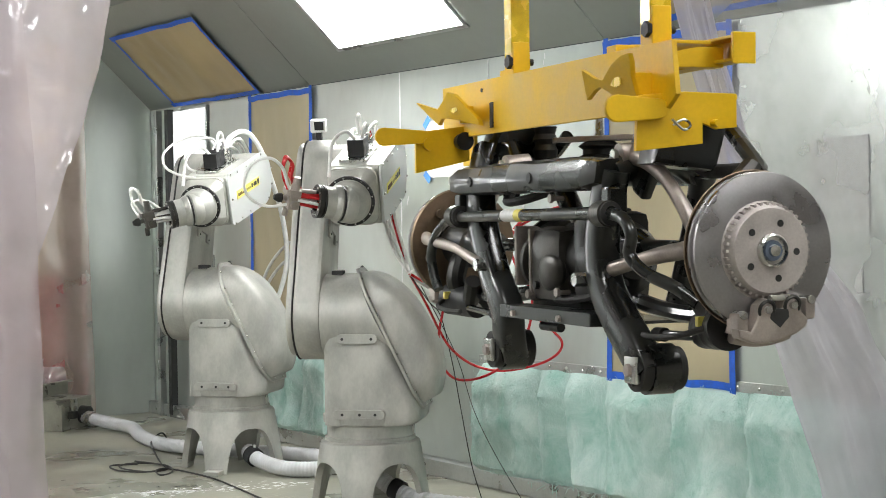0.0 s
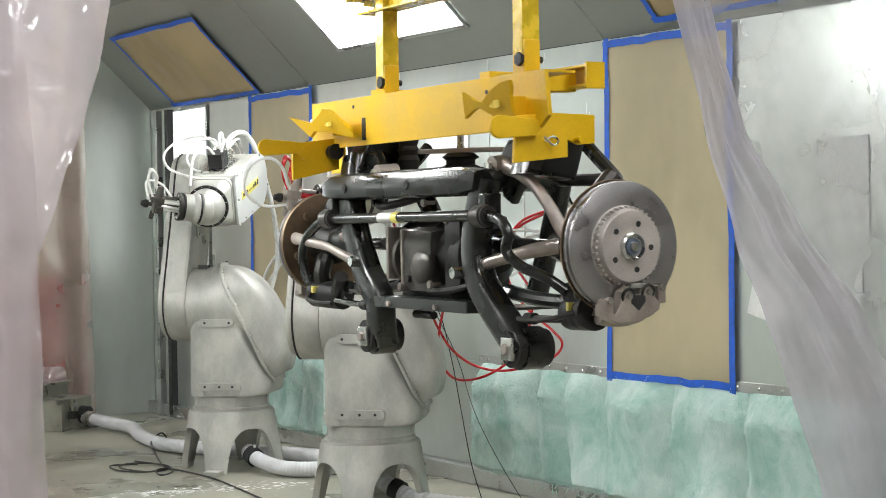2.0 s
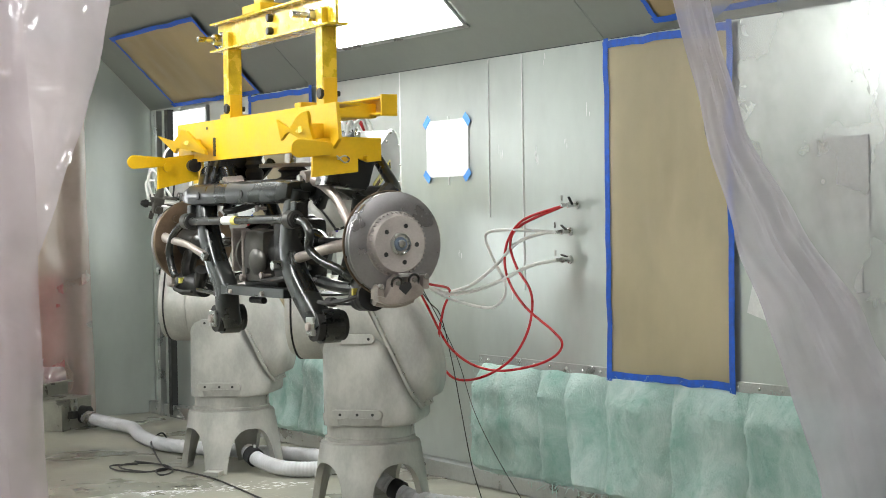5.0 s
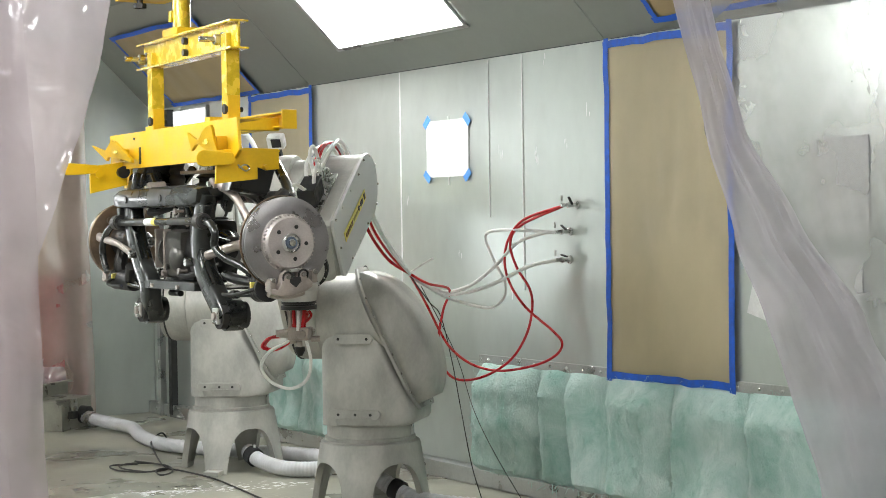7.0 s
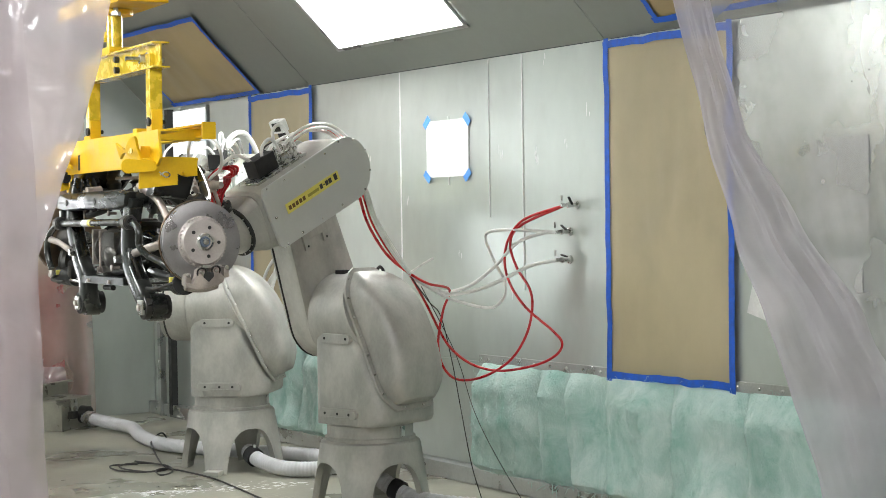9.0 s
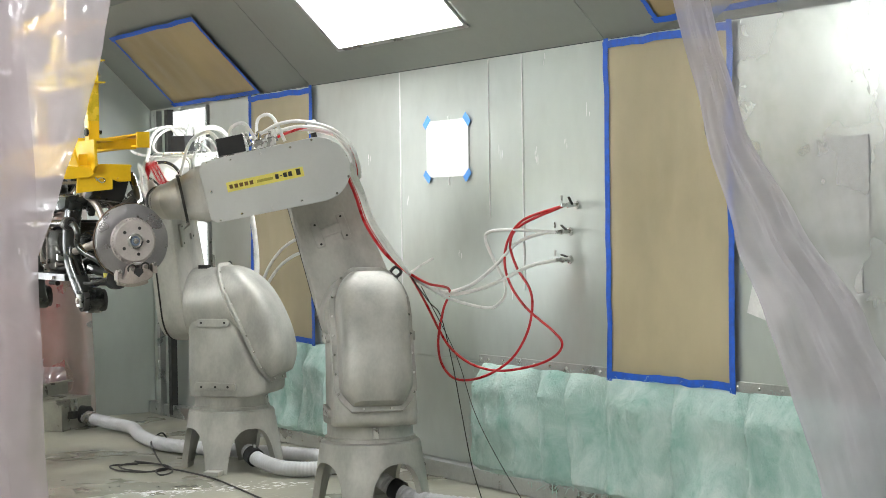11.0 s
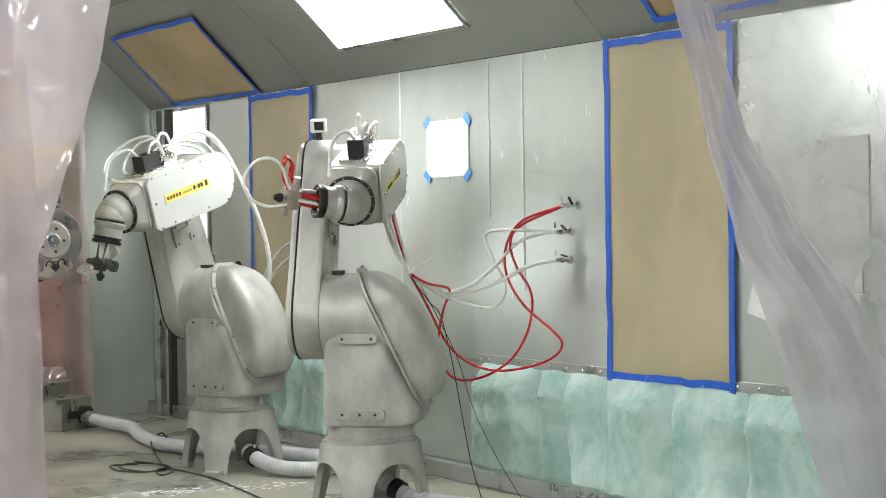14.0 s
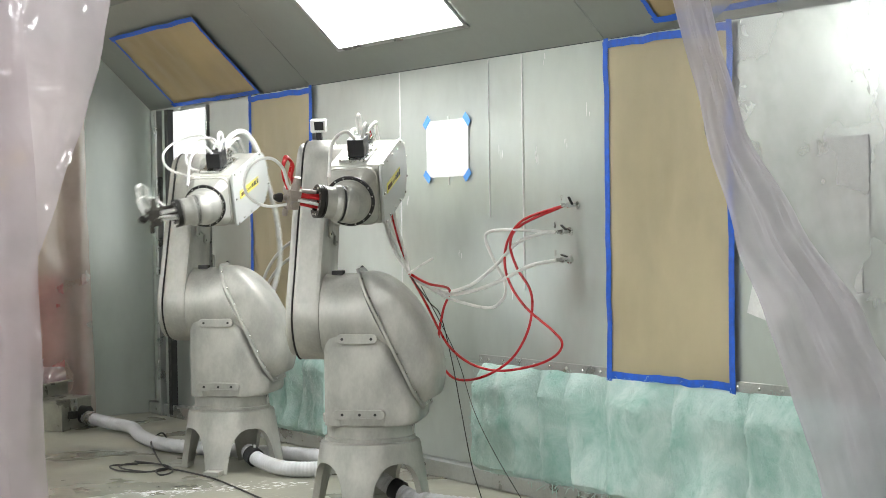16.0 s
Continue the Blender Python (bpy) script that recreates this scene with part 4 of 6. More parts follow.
def hoist_frame(ax):
    # lifting beam: a front plate with a slot, and a rear tube that reaches past it
    beam = part("lifting_beam", prism(B(), [(0.755, 1.735), (0.760, 1.886), (-0.628, 1.884), (-0.645, 1.765), (-0.60, 1.735)], "x", -0.105, -0.092, 0.002), YELLOW, ax, "broad yellow lifting beam")
    part("top_flange", box(B(), (-0.05, 0.06, 1.880), (0.09, 1.37, 0.008), 0.002), YELLOW, beam)
    part("slot", box(B(), (-0.1065, 0.385, 1.785), (0.004, 0.022, 0.07), 0.002), ROBOT_DARK, beam)
    for y, z in ((0.455, 1.858), (-0.345, 1.845)):
        part("hole", cyl(B(), (-0.1075, y, z), (-0.104, y, z), 0.006, None, 10), ROBOT_DARK, beam)
    rear = B()
    box(rear, (0.205, 0.08, 1.922), (0.055, 0.98, 0.008), 0.002)
    box(rear, (0.205, 0.08, 1.868), (0.055, 0.98, 0.008), 0.002)
    box(rear, (0.228, 0.08, 1.895), (0.008, 0.98, 0.06), 0.002)
    rb = part("rear_channel", rear, YELLOW, ax, "yellow steel channel")
    part("end_plate", box(B(), (0.205, -0.414, 1.895), (0.062, 0.01, 0.074), 0.002), YELLOW, rb)
    for y in (-0.30, 0.35):
        part("cross_arm", box(B(), (0.06, y, 1.88), (0.29, 0.05, 0.05), 0.004), YELLOW, rb)
    # drop straps on pinned lugs
    for y in (0.310, -0.475):
        lug = part("lug", box(B(), (-0.06, y, 1.925), (0.05, 0.06, 0.10), 0.004), YELLOW, ax)
        bolt(lug, (-0.096, y - 0.012, 1.922), (-0.02, y - 0.012, 1.922), 0.015, BLACK)
        s = B()
        for dx in (-0.023, 0.023):
            box(s, (-0.06 + dx, y, 2.07), (0.008, 0.048, 0.27), 0.002)
        box(s, (-0.06, y - 0.020, 2.08), (0.046, 0.008, 0.25), 0.002)
        part("drop_strap", s, YELLOW_B, ax, "greasy yellow drop strap")
    # top beam, an I-section
    c = B()
    box(c, (-0.06, -0.065, 2.195), (0.010, 0.99, 0.105), 0.002)
    for z in (2.245, 2.145):
        box(c, (-0.06, -0.065, z), (0.075, 1.0, 0.008), 0.002)
    part("top_beam", c, YELLOW_B, ax, "worn shiny yellow beam")
    tb = part("spacer", box(B(), (-0.05, 0.04, 2.262), (0.10, 0.16, 0.03), 0.004), YELLOW, ax)
    for y, z, r in ((0.385, 2.185, 0.021), (-0.43, 2.185, 0.021)):
        bm = B()
        cyl(bm, (-0.165, y, z), (0.0, y, z), r * 0.5, None, 14)
        cyl(bm, (-0.105, y, z), (-0.072, y, z), r, None, 6)
        cyl(bm, (-0.074, y, z), (-0.064, y, z), r * 1.45, None, 18)
        part("through_bolt", bm, STEEL, tb, "bright threaded bolt with nut and washer")
    for z in (2.218, 2.172):
        part("nut", cyl(B(), (-0.085, -0.06, z), (-0.063, -0.06, z), 0.014, None, 6), ALU_DARK, tb)
    m = B()
    cyl(m, (-0.04, 0.06, 2.25), (-0.04, 0.06, 3.44), 0.036, None, 28)
    mast = part("mast", m, YELLOW_B, ax, "yellow round mast")
    part("mast_flange", cyl(B(), (-0.04, 0.06, 2.425), (-0.04, 0.06, 2.447), 0.082, None, 32), YELLOW, mast)
    part("collar", box(B(), (-0.075, 0.075, 2.33), (0.02, 0.03, 0.045), 0.004), YELLOW_B, mast)
    hd = B()
    box(hd, (-0.02, 0.16, 2.455), (0.22, 0.86, 0.012), 0.002)
    box(hd, (-0.12, 0.16, 2.485), (0.01, 0.86, 0.06), 0.002)
    head = part("head_plate", hd, YELLOW, ax, "yellow head plate")
    bolt(head, (-0.06, 0.48, 2.41), (-0.06, 0.48, 2.47), 0.022, BLACK)
    bolt(head, (-0.06, -0.02, 2.415), (-0.06, -0.02, 2.47), 0.018)
    tr = B()
    box(tr, (-0.02, 0.07, 3.46), (0.12, 0.30, 0.14), 0.01)
    part("trolley", tr, YELLOW, ax, "yellow conveyor trolley")
    # fish-shaped hooks on the beam
    fish_l = [(0.757, 1.843), (0.675, 1.826), (0.617, 1.815), (0.526, 1.841), (0.492, 1.854), (0.448, 1.846), (0.365, 1.771), (0.372, 1.755), (0.528, 1.781), (0.618, 1.789), (0.665, 1.772), (0.711, 1.808)]
    fish_r = [(-0.354, 1.841), (-0.397, 1.818), (-0.429, 1.811), (-0.501, 1.839), (-0.563, 1.854), (-0.601, 1.855), (-0.596, 1.839), (-0.57, 1.81), (-0.561, 1.787), (-0.553, 1.764), (-0.483, 1.761), (-0.444, 1.778), (-0.405, 1.797), (-0.372, 1.792), (-0.313, 1.774)]
    for pts, hy, hz in ((fish_l, 0.493, 1.811), (fish_r, -0.50, 1.803)):
        hk = part("hook_plate", prism(B(), pts, "x", -0.150, -0.138, 0.002), YELLOW, ax, "fish-shaped yellow hook plate")
        for v in hk.data.vertices:
            v.co.x -= (v.co.z - 1.76) * 0.5
        part("web", box(B(), (-0.12, (pts[3][0] + pts[8][0]) / 2, 1.795), (0.05, 0.012, 0.05), 0.002), YELLOW, hk)
        # raised patch; the lit beam behind the opening is put into its paler yellow
        part("lit_inset", prism(B(), [(hy - 0.022, hz - 0.010), (hy, hz - 0.014), (hy + 0.03, hz - 0.008), (hy + 0.012, hz + 0.006), (hy - 0.006, hz + 0.016), (hy - 0.018, hz + 0.012)], "x", -0.1515, -0.1495), YELLOW_B, hk).data.transform(Matrix.Translation((-0.024, 0, 0)))
    # clamp plates across the ends, with a round lever each
    cl = part("clamp_plate", prism(B(), [(-0.165, 1.765), (-0.05, 1.775), (0.082, 1.772), (0.082, 1.697), (0.03, 1.692), (-0.005, 1.705), (-0.005, 1.660), (-0.172, 1.643)], "y", -0.585, -0.572, 0.002), YELLOW, ax, "yellow clamp plate")
    part("lever", prism(B(), stadium(-0.222, 0.030, -0.12, 0.022), "y", -0.602, -0.588, 0.003), YELLOW, cl, "round-ended yellow lever") .data.transform(Matrix.Translation((0, 0, 1.735)))
    part("shelf", box(B(), (-0.02, -0.54, 1.765), (0.22, 0.07, 0.010), 0.002), YELLOW, cl)
    pin = tube(B(), [(-0.085, -0.595, 1.700), (-0.062, -0.600, 1.712), (-0.045, -0.600, 1.70), (-0.062, -0.600, 1.69), (-0.09, -0.600, 1.712)], 0.003, 6, 5)
    part("safety_pin", pin, STEEL, cl, "bright wire safety pin")
    part("pivot", cyl(B(), (0.02, -0.61, 1.705), (0.02, -0.57, 1.705), 0.008, None, 10), YELLOW, cl)
    cm = part("clamp_plate", prism(B(), [(-0.252, 1.748), (-0.088, 1.768), (-0.088, 1.668), (-0.252, 1.632)], "y", 0.595, 0.608, 0.002), YELLOW, ax, "yellow clamp plate")
    part("lever", prism(B(), stadium(-0.348, 0.026, -0.23, 0.018), "y", 0.585, 0.597, 0.003), YELLOW, cm, "round-ended yellow lever").data.transform(Matrix.Translation((0, 0, 1.735)))
    part("knob", cyl(B(), (-0.115, 0.56, 1.722), (-0.115, 0.595, 1.722), 0.026, 0.022, 20), BLACK, cm, "black knob")
    part("boss", cyl(B(), (-0.215, 0.582, 1.715), (-0.215, 0.597, 1.715), 0.018, None, 16), YELLOW, cm)
    part("side_plate", box(B(), (-0.068, 0.64, 1.71), (0.01, 0.09, 0.11), 0.002), YELLOW, cm)


def wheel_end(ax, s):
    """Brake disc, hub, caliper and shield at one end; s is -1 for the end towards the entrance."""
    def y(d):
        return s * ((0.79 if s < 0 else 0.885) + d)
    rotor = B()
    for a, b in ((0.0, 0.012), (0.022, 0.034)):
        lathe(rotor, [(0.10, y(a)), (0.1615, y(a)), (0.1645, y(a + 0.002)), (0.1645, y(b - 0.002)), (0.1615, y(b)), (0.10, y(b))], (0, 0, HZ), "y", 96)
    rt = part("brake_disc", rotor, ROTOR, ax, "ventilated grey brake disc")
    part("vent_core", lathe(B(), [(0.10, y(0.012)), (0.154, y(0.012)), (0.154, y(0.022)), (0.10, y(0.022))], (0, 0, HZ), "y", 48), ROBOT_DARK, rt)
    hat = part("hat", lathe(B(), [(0.0005, y(-0.01)), (0.104, y(-0.01)), (0.104, y(0.034)), (0.099, y(0.036)), (0.092, y(0.058)), (0.088, y(0.062)), (0.0005, y(0.062))], (0, 0, HZ), "y", 64), ROTOR_HAT, rt, "warm grey hat with five holes")
    for k in range(40):
        a = 2 * math.pi * k / 40
        part("cast_rib", box(B(), (0.0965 * math.cos(a), y(0.042), HZ + 0.0965 * math.sin(a)), (0.009, 0.016, 0.006), 0.0, Euler((0, -a, 0)).to_matrix()), ROTOR_HAT, hat)
    for k in range(5):
        a = radians(90 - 21 - 72 * k)
        c = (0.06 * math.cos(a), 0, 0.06 * math.sin(a) + HZ)
        part("stud_hole", cyl(B(), (c[0], y(0.058), c[2]), (c[0], y(0.0632), c[2]), 0.0075, None, 16), ROBOT_DARK, hat)
    hub = part("hub", lathe(B(), [(0.0005, y(0.05)), (0.035, y(0.05)), (0.035, y(0.072)), (0.031, y(0.076)), (0.029, y(0.066)), (0.014, y(0.064)), (0.012, y(0.078)), (0.0005, y(0.08))], (0, 0, HZ), "y", 36), STEEL, rt, "bright hub rim with a blue-grey nut")
    part("axle_nut", lathe(B(), [(0.0005, y(0.06)), (0.024, y(0.06)), (0.021, y(0.071)), (0.0005, y(0.071))], (0, 0, HZ), "y", 12), mat_blue(), hub)
    # shield on the inner side
    sh = part("dust_shield", lathe(B(), [(0.05, y(-0.016)), (0.166, y(-0.012)), (0.170, y(-0.004)), (0.168, y(-0.002)), (0.164, y(-0.009)), (0.05, y(-0.012))], (0, 0, HZ), "y", 64), RUST, ax, "tarnished brown brake shield")
    for a in (40, 130, 200):
        part("boss", cyl(B(), (0.12 * math.cos(radians(a)), y(-0.03), HZ + 0.12 * math.sin(radians(a))), (0.12 * math.cos(radians(a)), y(-0.012), HZ + 0.12 * math.sin(radians(a))), 0.014, None, 12), RUST, sh)
    kn = B()
    lathe(kn, [(0.0005, y(-0.15)), (0.03, y(-0.15)), (0.045, y(-0.10)), (0.07, y(-0.06)), (0.075, y(-0.015)), (0.0005, y(-0.015))], (0, 0, HZ), "y", 30)
    tube(kn, [(-0.02, y(-0.06), HZ + 0.05), (0.0, y(-0.07), HZ + 0.13), (0.05, y(-0.09), HZ + 0.175)], 0.028, 10, 6)
    tube(kn, [(-0.03, y(-0.06), HZ - 0.04), (-0.05, y(-0.07), HZ - 0.11), (-0.03, y(-0.08), HZ - 0.16)], 0.03, 10, 6)
    part("knuckle", kn, ALU_DARK, ax, "dark cast wheel carrier")
    # caliper hugging the lower edge of the disc
    arc = [radians(a) for a in (252, 258, 265, 272, 279, 286, 292)]
    outl = [(0.19 * math.cos(a), HZ + 0.183 * math.sin(a)) for a in arc]
    inl = [(0.118 * math.cos(a), HZ + 0.118 * math.sin(a)) for a in arc]
    cal = B()
    face = [(-0.085, -0.178), (-0.044, -0.192), (0.0, -0.190), (0.05, -0.175), (0.075, -0.160), (0.079, -0.143), (0.064, -0.128), (0.058, -0.105), (0.04, -0.092), (0.022, -0.1), (0.018, -0.12), (0.0, -0.12), (-0.004, -0.104), (-0.022, -0.098), (-0.04, -0.112), (-0.045, -0.14), (-0.06, -0.165), (-0.088, -0.16)]
    prism(cal, [(px, HZ + pz) for px, pz in face], "y", *sorted((y(0.040), y(0.075))), 0.006)
    tube(cal, [(p[0] * 1.02, y(0.0), p[1] - 0.004) for p in outl], 0.017, 10, 4)
    prism(cal, outl + inl[::-1], "y", *sorted((y(-0.065), y(-0.02))), 0.005)
    cp = part("caliper", cal, ALU, ax, "grey cast brake caliper with two pistons")
    for px, pz in ((-0.021, HZ - 0.118), (0.04, HZ - 0.110)):
        part("pad_spring", tube(B(), [(px - 0.016, y(0.07), pz - 0.02), (px - 0.016, y(0.077), pz + 0.004), (px, y(0.078), pz + 0.014), (px + 0.016, y(0.077), pz + 0.004), (px + 0.015, y(0.07), pz - 0.02)], 0.004, 8, 5), ALU_DARK, cp)
        part("pad_pin", cyl(B(), (px, y(0.05), pz - 0.004), (px, y(0.085), pz - 0.004), 0.008, None, 12), STEEL, cp)
    part("window", prism(B(), [(0.010, HZ - 0.160), (0.032, HZ - 0.138), (0.030, HZ - 0.122), (0.010, HZ - 0.120), (-0.010, HZ - 0.122), (-0.014, HZ - 0.140)], "y", *sorted((y(0.06), y(0.0765))), 0.002), ROBOT_DARK, cp)
    part("bridge", box(B(), (0.010, y(0.070), HZ - 0.098), (0.045, 0.010, 0.012), 0.003), STEEL, cp)
    for px, pz in ((-0.074, -0.150), (0.088, -0.122)):
        lugb = part("guide_lug", box(B(), (px, y(0.045), HZ + pz), (0.024, 0.05, 0.045), 0.006), ALU, cp)
        part("guide_bolt", cyl(B(), (px, y(0.075), HZ + pz + 0.018), (px, y(0.03), HZ + pz + 0.018), 0.009, None, 10), STEEL, lugb)
    # parking brake actuator
    pb = B()
    cyl(pb, (-0.05, y(-0.03), HZ - 0.165), (-0.02, y(-0.17), HZ - 0.175), 0.048, 0.044, 24)
    act = part("brake_actuator", pb, BLACK, ax, "black round brake actuator")
    if s > 0:
        part("sticker", box(B(), (-0.025, y(-0.1755), HZ - 0.178), (0.045, 0.003, 0.012), 0.0, Euler((0, radians(50), 0)).to_matrix()), WHITE_PAPER, act, "pale sticker")
    # brake line and sensor leads
    part("brake_lead", tube(B(), [(-0.05, y(-0.04), HZ - 0.15), (-0.12, y(-0.10), HZ - 0.18), (-0.13, y(-0.2), HZ - 0.19), (-0.12, y(-0.28), HZ - 0.19)], 0.007, 8, 6), RUBBER, ax)
    part("yellow_tag", box(B(), (-0.085, y(-0.085), HZ - 0.152), (0.022, 0.012, 0.022), 0.002), LABEL_Y, ax, "yellow tag")
    # drive shaft
    dsh = B()
    lathe(dsh, [(0.0005, y(-0.62)), (0.036, y(-0.62)), (0.05, y(-0.56)), (0.045, y(-0.52)), (0.02, y(-0.46)), (0.018, y(-0.30)), (0.036, y(-0.27)), (0.032, y(-0.25)), (0.044, y(-0.23)), (0.040, y(-0.21)), (0.052, y(-0.18)), (0.055, y(-0.12)), (0.0005, y(-0.12))], (0.0, 0, HZ), "y", 24)
    part("drive_shaft", dsh, IRON, ax, "black drive shaft with rubber boots")
    # links
    part("upper_arm_link", tube(B(), [(-0.055, s * 0.335, 1.648), (-0.055, s * 0.415, 1.628), (-0.05, s * 0.495, 1.585), (-0.045, s * 0.56, 1.525), (-0.035, s * 0.61, 1.465), (-0.02, s * 0.71, 1.44)], 0.024, 12, 6, lambda u: 0.026 - 0.008 * math.sin(math.pi * min(1, u * 1.1)), 0.8), ALU, ax, "curved cast aluminium upper link")
    bs = B()
    cyl(bs, (-0.088, s * 0.337, 1.645), (-0.02, s * 0.337, 1.650), 0.027, None, 20)
    bsh = part("link_bush", bs, ALU, ax)
    part("link_bolt", cyl(B(), (-0.105, s * 0.337, 1.645), (-0.094, s * 0.337, 1.645), 0.014, None, 6), STEEL, bsh)
    part("lower_arm_link", tube(B(), [(-0.115, -0.235, 1.352), (-0.105, -0.32, 1.376), (-0.08, -0.41, 1.397), (-0.05, -0.50, 1.416), (-0.02, -0.63, 1.432), (0.0, -0.72, 1.44)] if s < 0 else [(-0.14, 0.39, 1.375), (-0.145, 0.47, 1.395), (-0.15, 0.56, 1.418), (-0.15, 0.66, 1.43), (-0.145, 0.76, 1.44), (-0.13, 0.85, 1.445)], 0.024, 12, 6, lambda u: (0.017 if s < 0 else 0.013) + 0.012 * abs(u - 0.35), 0.8), ALU, ax, "cast aluminium track link")
    part("link_nut", cyl(B(), (-0.16, -0.235 if s < 0 else 0.39, 1.352 if s < 0 else 1.375), (-0.10, -0.235 if s < 0 else 0.39, 1.352 if s < 0 else 1.375), 0.017, None, 6), STEEL, ax)
    part("rear_link", tube(B(), [(0.14, s * 0.42, 1.73), (0.13, s * 0.50, 1.68), (0.09, s * 0.66, 1.605), (0.05, s * 0.72, 1.585)], 0.019, 10, 5), IRON, ax, "black rear link")
    part("upper_rear_link", tube(B(), [(0.12, s * 0.30, 1.635), (0.10, s * 0.42, 1.605), (0.07, s * 0.55, 1.600), (0.05, s * 0.70, 1.598)], 0.017, 10, 5), ALU_DARK, ax)
    part("toe_link", tube(B(), [(-0.02, s * 0.30, 1.30), (-0.03, s * 0.45, 1.285), (-0.03, s * 0.60, 1.28), (-0.02, s * 0.74, 1.29)], 0.02, 10, 5), IRON, ax)
    part("tie_rod", tube(B(), [(-0.06, s * 0.48, 1.233), (-0.055, s * 0.62, 1.236), (-0.05, s * 0.78, 1.245)], 0.010, 8, 5), IRON, ax)
    part("rod_end", cyl(B(), (-0.06, s * 0.46, 1.232), (-0.06, s * 0.50, 1.233), 0.016, None, 14), RUBBER, ax)
    # sway bar drop
    part("bar_end", tube(B(), [(-0.15, s * 0.40, 1.510), (-0.15, s * 0.475, 1.497), (-0.15, s * 0.515, 1.46), (-0.145, s * 0.497, 1.414), (-0.13, s * 0.545, 1.375), (-0.10, s * 0.62, 1.345), (-0.07, s * 0.67, 1.31)] if s < 0 else
                         [(-0.15, 0.53, 1.506), (-0.152, 0.61, 1.495), (-0.155, 0.69, 1.46), (-0.15, 0.755, 1.40), (-0.145, 0.75, 1.34), (-0.14, 0.725, 1.295)], 0.0148, 12, 6), IRON, ax, "bent black stabiliser end")
    part("drop_link", tube(B(), [(-0.06, s * 0.65, 1.32), (-0.05, s * 0.69, 1.28), (-0.04, s * 0.72, 1.26)], 0.024, 10, 4), RUBBER, ax)


BLUE_CACHE = []


def mat_blue():
    if not BLUE_CACHE:
        BLUE_CACHE.append(mat("blue_grey_nut", (0.16, 0.2, 0.27), 0.35, 0.6, 20, 0.2))
    return BLUE_CACHE[0]


